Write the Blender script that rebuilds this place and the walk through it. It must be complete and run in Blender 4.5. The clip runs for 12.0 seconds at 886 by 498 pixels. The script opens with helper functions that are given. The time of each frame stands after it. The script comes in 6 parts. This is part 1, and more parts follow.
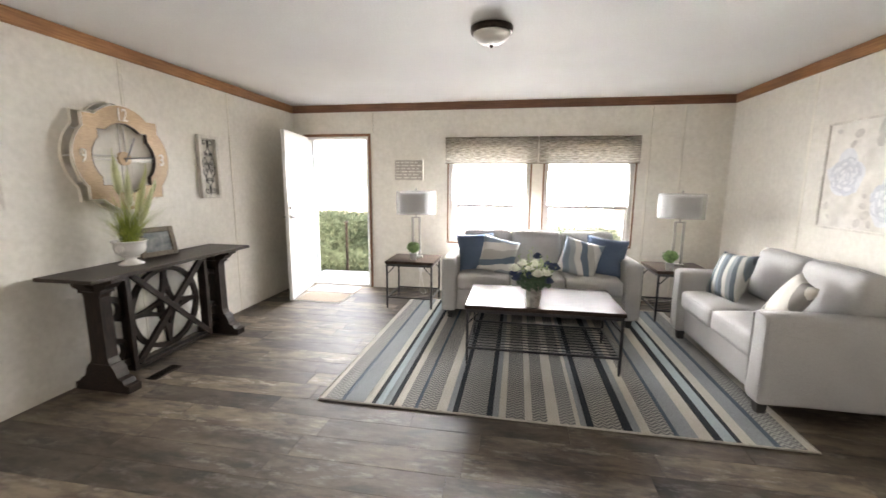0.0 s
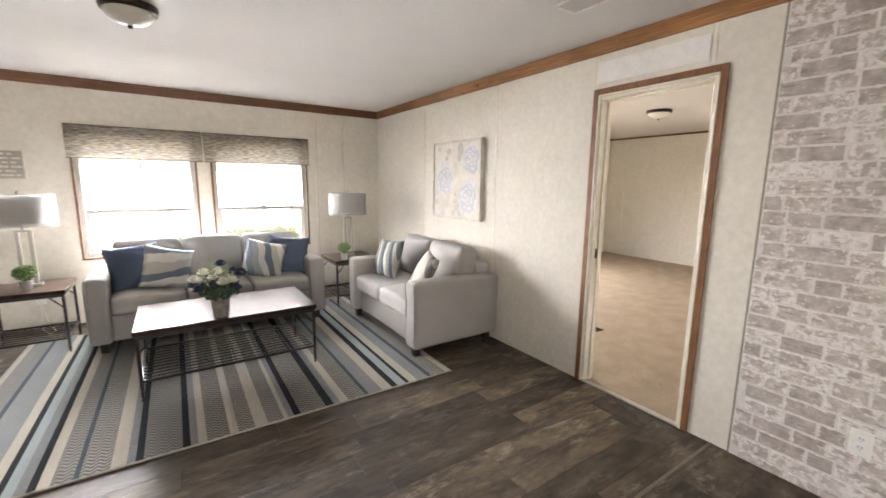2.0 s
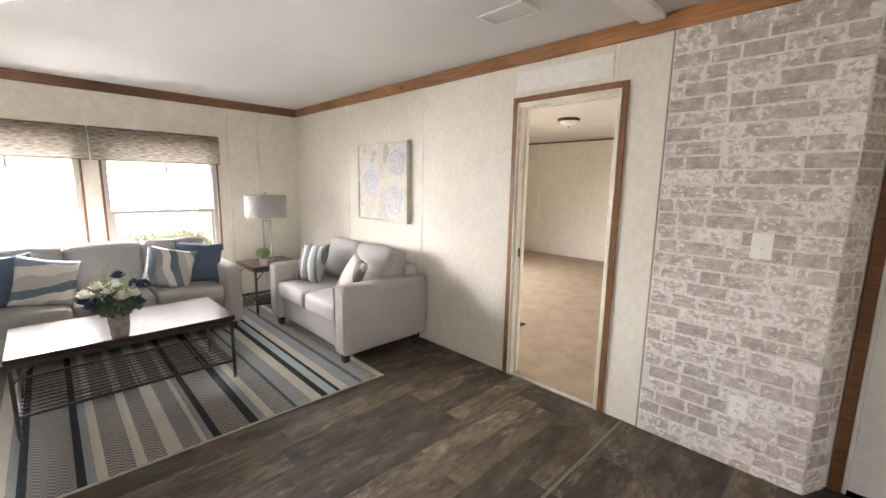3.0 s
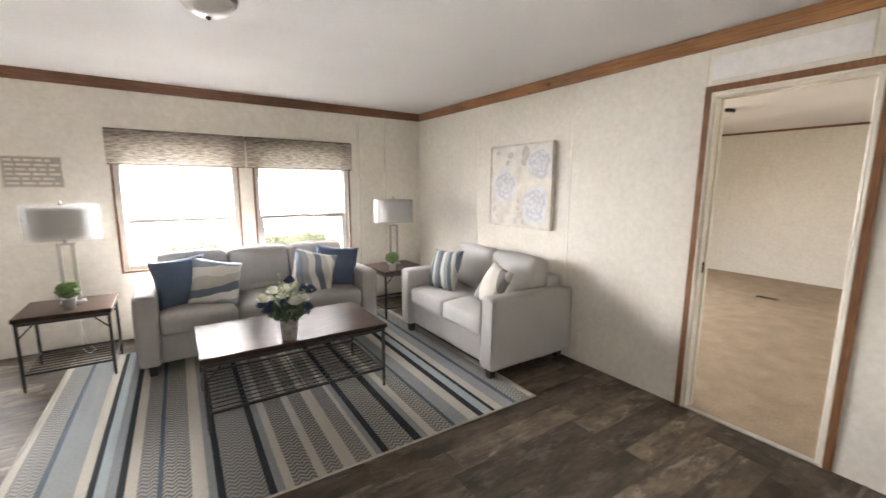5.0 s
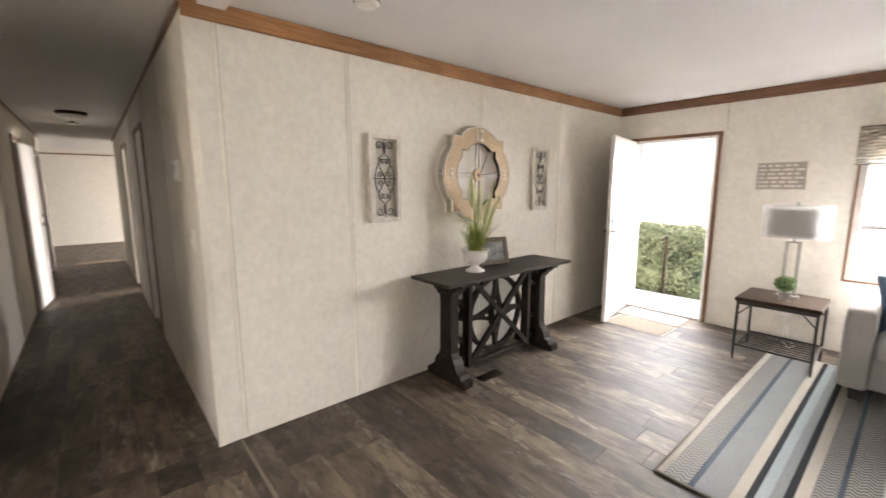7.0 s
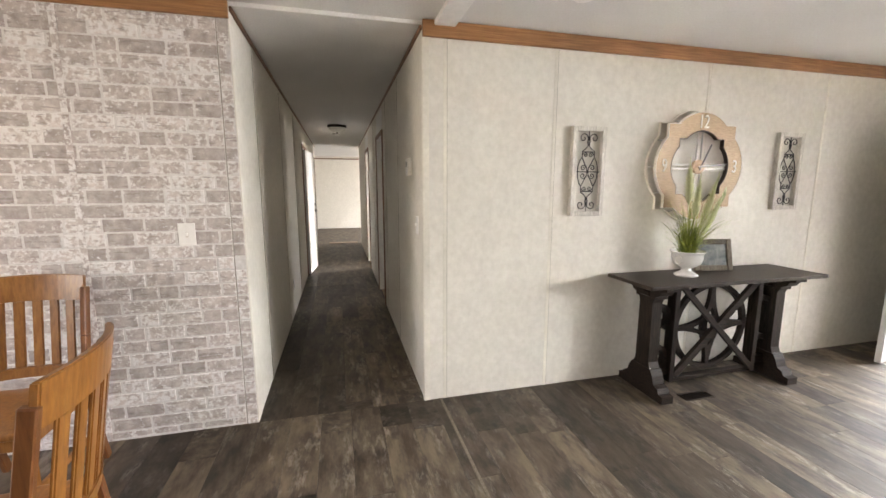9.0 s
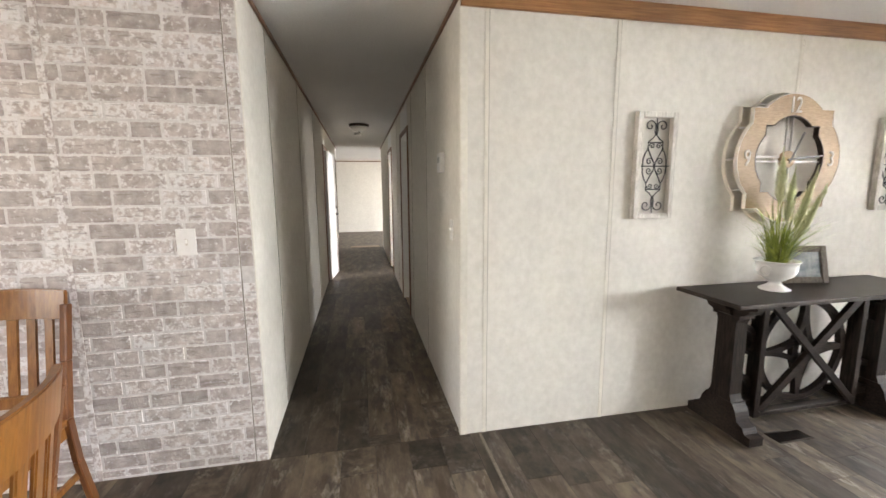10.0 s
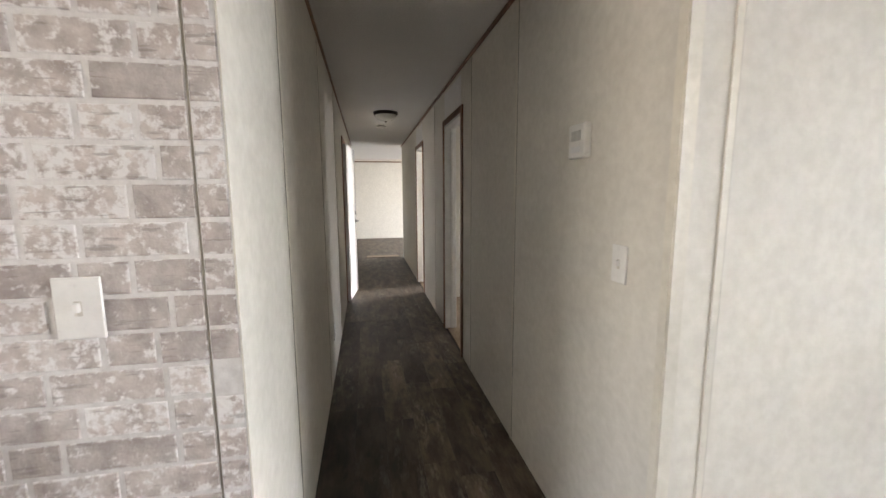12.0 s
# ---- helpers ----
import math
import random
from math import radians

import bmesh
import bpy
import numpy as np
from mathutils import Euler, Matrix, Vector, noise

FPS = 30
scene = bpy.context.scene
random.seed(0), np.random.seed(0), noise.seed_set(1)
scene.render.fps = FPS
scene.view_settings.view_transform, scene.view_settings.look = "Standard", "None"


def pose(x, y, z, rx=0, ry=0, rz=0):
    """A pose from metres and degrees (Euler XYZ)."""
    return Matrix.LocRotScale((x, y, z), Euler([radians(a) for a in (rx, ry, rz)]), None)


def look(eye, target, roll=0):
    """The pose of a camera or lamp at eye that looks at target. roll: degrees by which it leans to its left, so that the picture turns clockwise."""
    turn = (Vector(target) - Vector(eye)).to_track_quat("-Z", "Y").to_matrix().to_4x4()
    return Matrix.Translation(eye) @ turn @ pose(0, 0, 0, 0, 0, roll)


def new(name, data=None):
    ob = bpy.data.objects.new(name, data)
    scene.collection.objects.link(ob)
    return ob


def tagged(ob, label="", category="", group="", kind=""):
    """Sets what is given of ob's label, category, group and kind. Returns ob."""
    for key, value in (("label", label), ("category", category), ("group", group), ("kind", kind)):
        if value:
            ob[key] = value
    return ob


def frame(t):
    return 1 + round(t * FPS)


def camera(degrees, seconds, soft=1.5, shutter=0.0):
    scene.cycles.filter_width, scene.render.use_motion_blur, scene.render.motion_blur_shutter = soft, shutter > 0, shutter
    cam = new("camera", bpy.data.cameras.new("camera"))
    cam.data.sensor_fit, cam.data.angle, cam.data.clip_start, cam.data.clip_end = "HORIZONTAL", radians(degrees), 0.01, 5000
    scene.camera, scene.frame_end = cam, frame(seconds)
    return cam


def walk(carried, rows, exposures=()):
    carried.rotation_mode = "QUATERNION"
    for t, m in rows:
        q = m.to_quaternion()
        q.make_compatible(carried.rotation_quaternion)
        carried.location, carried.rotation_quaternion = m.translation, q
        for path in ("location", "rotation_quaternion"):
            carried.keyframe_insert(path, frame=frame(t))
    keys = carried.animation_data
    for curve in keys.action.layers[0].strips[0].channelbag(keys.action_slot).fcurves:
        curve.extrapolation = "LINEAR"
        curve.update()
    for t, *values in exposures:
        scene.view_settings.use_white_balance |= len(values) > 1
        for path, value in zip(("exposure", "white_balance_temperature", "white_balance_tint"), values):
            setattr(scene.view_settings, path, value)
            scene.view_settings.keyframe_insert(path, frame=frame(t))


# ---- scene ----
cam = camera(95.1, 12.0, 1.5, 0.22)
PATH = [
    (0, (0.075, 0.048, 1.401), (-0.26, 1.994, 1.081), 0.4),
    (0.5, (-0.052, 0.045, 1.404), (0.042, 2.017, 1.085), 0.5),
    (1, (-0.131, -0.046, 1.434), (0.324, 1.875, 1.11), 0.6),
    (1.5, (-0.065, -0.1, 1.456), (0.719, 1.711, 1.129), 0.6),
    (2, (0.0, -0.11, 1.45), (1.104, 1.527, 1.127), 0.7),
    (2.5, (-0.011, -0.109, 1.471), (1.318, 1.349, 1.14), 0.8),
    (2.7, (-0.02, -0.11, 1.471), (1.352, 1.307, 1.141), 0.8),
    (4.3, (-0.138, 0.239, 1.392), (1.279, 1.622, 1.11), 1.0),
    (4.5, (-0.153, 0.296, 1.422), (1.192, 1.746, 1.122), 0.7),
    (5, (-0.324, 0.441, 1.477), (0.773, 2.084, 1.167), 0.4),
    (5.5, (-0.512, 0.566, 1.429), (0.138, 2.436, 1.144), 0.9),
    (6, (-0.595, 0.586, 1.391), (-0.753, 2.561, 1.118), 0.5),
    (6.5, (-0.504, 0.444, 1.414), (-1.509, 2.148, 1.121), 0.2),
    (7, (-0.406, 0.248, 1.466), (-1.904, 1.539, 1.164), -0.1),
    (7.5, (-0.287, 0.153, 1.447), (-2.05, 1.053, 1.158), -0.2),
    (7.7, (-0.257, 0.145, 1.433), (-2.078, 0.927, 1.158), -0.3),
    (9.3, (-0.429, 0.163, 1.429), (-2.351, 0.629, 1.134), -0.2),
    (9.5, (-0.512, 0.187, 1.401), (-2.441, 0.636, 1.125), -0.4),
    (10, (-0.751, 0.145, 1.404), (-2.69, 0.538, 1.11), -0.4),
    (10.5, (-1.01, 0.022, 1.406), (-2.96, 0.37, 1.128), -0.2),
    (11, (-1.288, -0.002, 1.374), (-3.238, 0.346, 1.096), -0.3),
    (11.5, (-1.606, -0.03, 1.376), (-3.554, 0.33, 1.099), -0.4),
    (12, (-1.947, -0.1, 1.387), (-3.893, 0.266, 1.111), -0.3),
]
walk(cam, [(t, look(eye, target, roll)) for t, eye, target, roll in PATH], [(0.0, 2.82, 7950, 19), (0.5, 2.68, 7950, 19), (1.2, 2.6, 8050, 20), (2.5, 2.82, 8200, 22), (5.0, 2.65, 8100, 21), (5.5, 2.6, 7950, 19), (6.2, 2.65, 8050, 21), (7.0, 2.88, 8300, 22), (7.5, 3.0, 8200, 21), (9.5, 3.2, 7850, 19), (10.5, 3.25, 7550, 18), (11.5, 3.2, 7500, 18), (12.0, 3.1, 7500, 19)])

# ---- world, sun, exposure ----
world = bpy.data.worlds.new("sky")
scene.world = world
world.use_nodes = True
wn = world.node_tree.nodes
sky = wn.new("ShaderNodeTexSky")
sky.sky_type = "NISHITA"
sky.sun_disc = False
sky.sun_elevation = radians(60)
sky.sun_rotation = radians(195)
sky.air_density = 1.0
sky.dust_density = 2.0
wn["Background"].inputs["Strength"].default_value = 0.15
world.node_tree.links.new(sky.outputs[0], wn["Background"].inputs["Color"])

sun_data = bpy.data.lights.new("sun", "SUN")
sun_data.energy, sun_data.angle, sun_data.color = 3.6, radians(0.6), (1.0, 0.94, 0.85)
sun = new("sun", sun_data)
sun.matrix_world = look((-1.6, -4.7, 8.6), (0, 0, 0))


def daylight(x0, x1, z0, z1, y, inward, watts, colour=(0.79, 0.895, 1.0)):
    """Sky light standing in an opening; inward: -1 shines towards -y, 1 towards +y."""
    d = bpy.data.lights.new("daylight", "AREA")
    d.spread = radians(142)
    d.shape, d.size, d.size_y, d.energy, d.color = "RECTANGLE", x1 - x0, z1 - z0, watts, colour
    ob = new("daylight", d)
    c = Vector(((x0 + x1) / 2, y, (z0 + z1) / 2))
    ob.matrix_world = look(c, c + Vector((0, inward, -1.0)))


daylight(-0.69, 0.215, 0.8, 1.68, 5.72, -1, 52, (0.76, 0.88, 1.0))
daylight(0.485, 1.415, 0.8, 1.68, 5.72, -1, 18, (0.76, 0.88, 1.0))
daylight(-2.62, -1.84, 0.95, 2.0, 5.80, -1, 11.5, (0.76, 0.88, 1.0))
daylight(3.15, 5.45, 0.7, 1.95, 5.66, -1, 34)
daylight(-13.6, -11.7, 0.9, 1.95, 5.62, -1, 80)
daylight(-6.5, -5.7, 0.95, 1.85, 5.58, -1, 9)
daylight(-9.1, -8.3, 0.95, 1.85, 5.58, -1, 95)
daylight(-2.25, -0.55, 1.1, 2.0, -4.2, 1, 6.5, (0.9, 0.95, 1.0))


# ---- materials ----
def material(name, a, b, rough=0.6, metal=0.0, scale=20.0, stretch=(1, 1, 1), bump=0.1, rand=0.0, spread=(0.35, 0.65),
             patch=0.15, patch_scale=1.5, rough_var=0.1, spec=0.5, fine=None, glow=None):
    """Two colours mixed by grain, a larger patchiness, optional tone per piece, and a fine relief."""
    m = bpy.data.materials.new(name)
    m.use_nodes = True
    n, l = m.node_tree.nodes, m.node_tree.links
    bs = n["Principled BSDF"]
    tc = n.new("ShaderNodeTexCoord")
    src = tc.outputs["Object"]
    if rand:
        oi = n.new("ShaderNodeObjectInfo")
        mul = n.new("ShaderNodeMath")
        mul.operation, mul.inputs[1].default_value = "MULTIPLY", 61.7
        l.new(oi.outputs["Random"], mul.inputs[0])
        add = n.new("ShaderNodeVectorMath")
        add.operation = "ADD"
        l.new(src, add.inputs[0])
        l.new(mul.outputs[0], add.inputs[1])
        src = add.outputs[0]
    mp = n.new("ShaderNodeMapping")
    mp.inputs["Scale"].default_value = stretch
    l.new(src, mp.inputs["Vector"])
    grain = n.new("ShaderNodeTexNoise")
    grain.inputs["Scale"].default_value, grain.inputs["Detail"].default_value = scale, 6
    grain.inputs["Roughness"].default_value = 0.65
    l.new(mp.outputs[0], grain.inputs["Vector"])
    ramp = n.new("ShaderNodeValToRGB")
    ramp.color_ramp.elements[0].position, ramp.color_ramp.elements[1].position = spread
    ramp.color_ramp.elements[0].color, ramp.color_ramp.elements[1].color = (*a, 1), (*b, 1)
    l.new(grain.outputs["Fac"], ramp.inputs["Fac"])
    big = n.new("ShaderNodeTexNoise")
    big.inputs["Scale"].default_value, big.inputs["Detail"].default_value = patch_scale, 3
    l.new(src, big.inputs["Vector"])
    val = n.new("ShaderNodeMapRange")
    val.inputs["From Min"].default_value, val.inputs["From Max"].default_value = 0.3, 0.7
    val.inputs["To Min"].default_value, val.inputs["To Max"].default_value = 1 - patch, 1 + patch
    l.new(big.outputs["Fac"], val.inputs["Value"])
    level = val.outputs[0]
    if rand:
        tone = n.new("ShaderNodeMapRange")
        tone.inputs["To Min"].default_value, tone.inputs["To Max"].default_value = 1 - rand, 1 + rand
        l.new(oi.outputs["Random"], tone.inputs["Value"])
        both = n.new("ShaderNodeMath")
        both.operation = "MULTIPLY"
        l.new(level, both.inputs[0])
        l.new(tone.outputs[0], both.inputs[1])
        level = both.outputs[0]
    hsv = n.new("ShaderNodeHueSaturation")
    l.new(ramp.outputs["Color"], hsv.inputs["Color"])
    l.new(level, hsv.inputs["Value"])
    l.new(hsv.outputs["Color"], bs.inputs["Base Color"])
    rr = n.new("ShaderNodeMapRange")
    rr.inputs["To Min"].default_value, rr.inputs["To Max"].default_value = max(rough - rough_var, 0.02), min(rough + rough_var, 1)
    l.new(grain.outputs["Fac"], rr.inputs["Value"])
    l.new(rr.outputs[0], bs.inputs["Roughness"])
    bs.inputs["Metallic"].default_value = metal
    bs.inputs["Specular IOR Level"].default_value = spec
    if bump:
        bp = n.new("ShaderNodeBump")
        bp.inputs["Strength"].default_value, bp.inputs["Distance"].default_value = bump, 0.004
        if fine:
            fn = n.new("ShaderNodeTexNoise")
            fn.inputs["Scale"].default_value, fn.inputs["Detail"].default_value = fine, 3
            l.new(src, fn.inputs["Vector"])
            l.new(fn.outputs["Fac"], bp.inputs["Height"])
        else:
            l.new(grain.outputs["Fac"], bp.inputs["Height"])
        l.new(bp.outputs[0], bs.inputs["Normal"])
    return m


def banded(name, axis_mix, width, colours, rough=0.9, shift=0.0, waver=0.2):
    """Woven bands of colour across a direction, with a fine weave relief."""
    m = material(name, (0.5, 0.5, 0.5), (0.6, 0.6, 0.6), rough, fine=600, bump=0.3)
    n, l = m.node_tree.nodes, m.node_tree.links
    tc = n.new("ShaderNodeTexCoord")
    dot = n.new("ShaderNodeVectorMath")
    dot.operation = "DOT_PRODUCT"
    dot.inputs[1].default_value = axis_mix
    l.new(tc.outputs["Object"], dot.inputs[0])
    wob = n.new("ShaderNodeTexNoise")
    wob.inputs["Scale"].default_value = 3.5
    l.new(tc.outputs["Object"], wob.inputs["Vector"])
    ma = n.new("ShaderNodeMath")
    ma.operation, ma.inputs[1].default_value, ma.inputs[2].default_value = "MULTIPLY_ADD", 1 / width, shift
    l.new(dot.outputs["Value"], ma.inputs[0])
    sm = n.new("ShaderNodeMath")
    sm.operation, sm.inputs[1].default_value = "MULTIPLY_ADD", waver
    l.new(wob.outputs["Fac"], sm.inputs[0])
    l.new(ma.outputs[0], sm.inputs[2])
    fr = n.new("ShaderNodeMath")
    fr.operation = "FRACT"
    l.new(sm.outputs[0], fr.inputs[0])
    cr = n.new("ShaderNodeValToRGB")
    cr.color_ramp.interpolation = "CONSTANT"
    for i, c in enumerate(colours):
        e = cr.color_ramp.elements[i] if i < 2 else cr.color_ramp.elements.new(0.99)
        e.position, e.color = i / len(colours), (*c, 1)
    l.new(fr.outputs[0], cr.inputs["Fac"])
    l.new(cr.outputs["Color"], n["Principled BSDF"].inputs["Base Color"])
    return m


def sheer(name, colour, through_part, clear=0.0, weave=(22, 22, 120), low=0.85):
    """Thin cloth that lets light through, with a weave."""
    m = bpy.data.materials.new(name)
    m.use_nodes = True
    n, l = m.node_tree.nodes, m.node_tree.links
    n.remove(n["Principled BSDF"])
    tc, ns, cr = n.new("ShaderNodeTexCoord"), n.new("ShaderNodeTexNoise"), n.new("ShaderNodeValToRGB")
    mp = n.new("ShaderNodeMapping")
    mp.inputs["Scale"].default_value = weave
    ns.inputs["Scale"].default_value = 1.0
    l.new(tc.outputs["Object"], mp.inputs[0])
    l.new(mp.outputs[0], ns.inputs["Vector"])
    l.new(ns.outputs["Fac"], cr.inputs["Fac"])
    cr.color_ramp.elements[0].position, cr.color_ramp.elements[1].position = 0.35, 0.65
    cr.color_ramp.elements[0].color = (*[c * low for c in colour], 1)
    cr.color_ramp.elements[1].color = (*colour, 1)
    d, tr, mx = n.new("ShaderNodeBsdfDiffuse"), n.new("ShaderNodeBsdfTranslucent"), n.new("ShaderNodeMixShader")
    l.new(cr.outputs[0], d.inputs[0])
    l.new(cr.outputs[0], tr.inputs[0])
    mx.inputs[0].default_value = through_part
    l.new(d.outputs[0], mx.inputs[1])
    l.new(tr.outputs[0], mx.inputs[2])
    last = mx
    if clear:
        tp, m2 = n.new("ShaderNodeBsdfTransparent"), n.new("ShaderNodeMixShader")
        m2.inputs[0].default_value = clear
        l.new(mx.outputs[0], m2.inputs[1])
        l.new(tp.outputs[0], m2.inputs[2])
        last = m2
    l.new(last.outputs[0], n["Material Output"].inputs["Surface"])
    return m


def clear_material(name, rough=0.0, tint=(1, 1, 1)):
    m = bpy.data.materials.new(name)
    m.use_nodes = True
    b = m.node_tree.nodes["Principled BSDF"]
    b.inputs["Base Color"].default_value = (*tint, 1)
    b.inputs["Transmission Weight"].default_value = 1
    b.inputs["Roughness"].default_value, b.inputs["IOR"].default_value = rough, 1.45
    return m


M_WALL = material("mottled_cream_panel", (0.685, 0.655, 0.588), (0.765, 0.735, 0.67), 0.62, scale=24, spread=(0.36, 0.64), patch=0.028, patch_scale=7, bump=0.06, fine=260, spec=0.3)
M_CEIL = material("white_stippled_ceiling", (0.66, 0.655, 0.645), (0.74, 0.735, 0.725), 0.9, scale=90, bump=0.35, fine=140, patch=0.03)
M_CROWN = material("stained_brown_trim", (0.115, 0.05, 0.024), (0.23, 0.105, 0.05), 0.42, scale=14, stretch=(1, 1, 9), bump=0.15, patch=0.2, patch_scale=3)
M_BATTEN = material("cream_batten", (0.70, 0.665, 0.58), (0.78, 0.745, 0.66), 0.5, scale=30, bump=0.03)
# Dark colour drawn as shade along batten edges; the brick edge lines share it
M_SHADE_LINE = material("batten_shade", (0.24, 0.22, 0.18), (0.32, 0.29, 0.24), 0.8, scale=30, bump=0)
M_WHITE = material("white_paint", (0.74, 0.735, 0.72), (0.82, 0.815, 0.80), 0.4, scale=25, bump=0.04, patch=0.04)
M_VINYL = material("white_vinyl", (0.76, 0.77, 0.77), (0.83, 0.84, 0.84), 0.35, scale=25, bump=0.02, patch=0.03)
# Sash vinyl darkened: the shade on its backlit room side is in the colour
M_VINYL_SHADED = material("vinyl_shaded", (0.43, 0.41, 0.39), (0.51, 0.49, 0.465), 0.5, scale=25, bump=0.02, patch=0.05)
M_PLASTIC = material("white_plastic", (0.78, 0.77, 0.74), (0.84, 0.83, 0.80), 0.3, scale=30, bump=0.0, patch=0.03)
M_SLOT = material("dark_slot", (0.02, 0.02, 0.02), (0.04, 0.04, 0.04), 0.6, bump=0)
M_CARPET = material("beige_carpet", (0.30, 0.228, 0.165), (0.45, 0.36, 0.272), 1.0, scale=120, bump=0.9, fine=420, patch=0.12, patch_scale=5, spec=0.1)
M_MORTAR = material("pale_mortar", (0.60, 0.575, 0.555), (0.73, 0.71, 0.69), 0.85, scale=40, bump=0.3, patch=0.1)
M_BASE = material("floor_joint", (0.03, 0.025, 0.02), (0.06, 0.05, 0.042), 0.7, bump=0)
M_GREY_CLOTH = material("light_grey_upholstery", (0.34, 0.334, 0.326), (0.475, 0.468, 0.458), 0.95, scale=230, bump=0.5, fine=700, patch=0.05, patch_scale=4, spec=0.2)
M_NAVY = material("navy_cloth", (0.05, 0.075, 0.125), (0.10, 0.14, 0.205), 0.9, scale=200, bump=0.5, fine=600, spec=0.2)
M_BLACK = material("black_metal", (0.014, 0.014, 0.015), (0.034, 0.034, 0.036), 0.32, metal=0.0, scale=40, bump=0.05)
M_FEET = material("black_foot", (0.015, 0.014, 0.013), (0.03, 0.028, 0.026), 0.5, scale=30, bump=0.05)
M_TABLE = material("dark_stained_tabletop", (0.026, 0.019, 0.016), (0.062, 0.044, 0.035), 0.3, scale=8, stretch=(1.5, 18, 4), bump=0.05, patch=0.15, patch_scale=4, rough_var=0.05, spec=0.02)
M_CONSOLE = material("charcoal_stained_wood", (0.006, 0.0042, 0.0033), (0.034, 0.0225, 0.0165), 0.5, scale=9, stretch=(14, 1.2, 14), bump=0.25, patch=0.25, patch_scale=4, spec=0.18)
# Same stain made paler: the sheen on the console top, put into colour
M_CONSOLE_SHEEN = material("charcoal_top_sheen", (0.014, 0.0105, 0.0085), (0.06, 0.044, 0.035), 0.4, scale=9, stretch=(14, 1.2, 14), bump=0.25, patch=0.25, patch_scale=4, spec=0.2)
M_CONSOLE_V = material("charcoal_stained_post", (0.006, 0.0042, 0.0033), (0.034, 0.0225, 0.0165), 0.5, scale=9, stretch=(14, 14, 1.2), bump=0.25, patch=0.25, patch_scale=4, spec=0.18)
M_STEEL = material("brushed_steel", (0.27, 0.265, 0.25), (0.40, 0.39, 0.375), 0.3, metal=1.0, scale=60, stretch=(8, 8, 1), bump=0.05)
M_BRONZE = material("dark_bronze", (0.03, 0.022, 0.018), (0.07, 0.052, 0.04), 0.35, metal=0.8, scale=30, bump=0.05)
M_GLOBE = material("frosted_white_glass", (0.80, 0.79, 0.76), (0.86, 0.85, 0.82), 0.25, scale=14, bump=0.03, patch=0.06)
M_LAMPCLOTH = sheer("pale_lampshade_cloth", (0.58, 0.58, 0.585), 0.25)
M_VALANCE = sheer("ribbed_valance_cloth", (0.64, 0.60, 0.53), 0.84, weave=(16, 16, 150), low=0.42)
M_WRAP = sheer("clear_wrap", (0.86, 0.86, 0.86), 0.5, clear=0.72)
M_GLASS = clear_material("window_glass")
M_CERAMIC = material("white_ceramic", (0.74, 0.73, 0.71), (0.82, 0.81, 0.79), 0.25, scale=18, bump=0.05, patch=0.04)
M_POT = material("grey_pot", (0.38, 0.38, 0.37), (0.52, 0.52, 0.50), 0.6, scale=40, bump=0.15)
M_LEAF = material("topiary_leaf", (0.09, 0.18, 0.055), (0.20, 0.33, 0.12), 0.6, scale=40, bump=0.05, patch=0.3, patch_scale=30)
M_GRASS = material("long_grass_blade", (0.15, 0.22, 0.03), (0.40, 0.45, 0.095), 0.5, scale=14, bump=0.05, patch=0.25, patch_scale=14)
M_PLUME = material("pale_green_plume", (0.58, 0.62, 0.32), (0.78, 0.79, 0.55), 0.8, scale=60, bump=0.2)
M_FLOWER = material("white_petal", (0.66, 0.66, 0.58), (0.80, 0.80, 0.72), 0.7, scale=30, bump=0.05)
M_BLUEFLOWER = material("navy_petal", (0.025, 0.04, 0.09), (0.06, 0.085, 0.16), 0.7, scale=30, bump=0.05)
M_DARKLEAF = material("dusty_leaf", (0.035, 0.075, 0.045), (0.09, 0.15, 0.085), 0.65, scale=30, bump=0.05, patch=0.25, patch_scale=20)
M_PALELEAF = material("pale_sprig", (0.26, 0.33, 0.18), (0.42, 0.48, 0.30), 0.7, scale=30, bump=0.05)
M_VASE = material("mottled_grey_vase", (0.16, 0.15, 0.14), (0.36, 0.34, 0.32), 0.55, scale=22, bump=0.25)
M_TAN = material("tan_clock_wood", (0.37, 0.245, 0.135), (0.51, 0.36, 0.215), 0.55, scale=10, stretch=(3, 1.5, 14), bump=0.15, patch=0.12, patch_scale=4)
M_PEWTER = material("pale_metal_edge", (0.42, 0.40, 0.37), (0.56, 0.54, 0.50), 0.45, metal=0.3, scale=30, bump=0.05)
M_CREAM = material("cream_numeral", (0.74, 0.70, 0.62), (0.82, 0.78, 0.70), 0.6, scale=40, bump=0.05)
M_WASHED = material("whitewashed_wood", (0.50, 0.465, 0.41), (0.76, 0.73, 0.67), 0.75, scale=16, stretch=(9, 9, 1.2), bump=0.3, patch=0.15, patch_scale=8)
M_GREYWOOD = material("weathered_frame_wood", (0.13, 0.105, 0.08), (0.25, 0.21, 0.165), 0.7, scale=16, stretch=(6, 6, 2), bump=0.3)
M_PRINT = material("faded_blue_print", (0.12, 0.15, 0.17), (0.36, 0.37, 0.36), 0.35, scale=16, bump=0.0)
M_OAK = material("honey_oak_chair", (0.18, 0.066, 0.015), (0.30, 0.126, 0.032), 0.32, scale=7, stretch=(9, 9, 1.0), bump=0.12, patch=0.15, patch_scale=5, rough_var=0.06)
M_REDOAK = material("dark_oak_edge", (0.11, 0.036, 0.012), (0.20, 0.075, 0.024), 0.34, scale=7, stretch=(9, 9, 1.0), bump=0.12, patch=0.15, patch_scale=5)
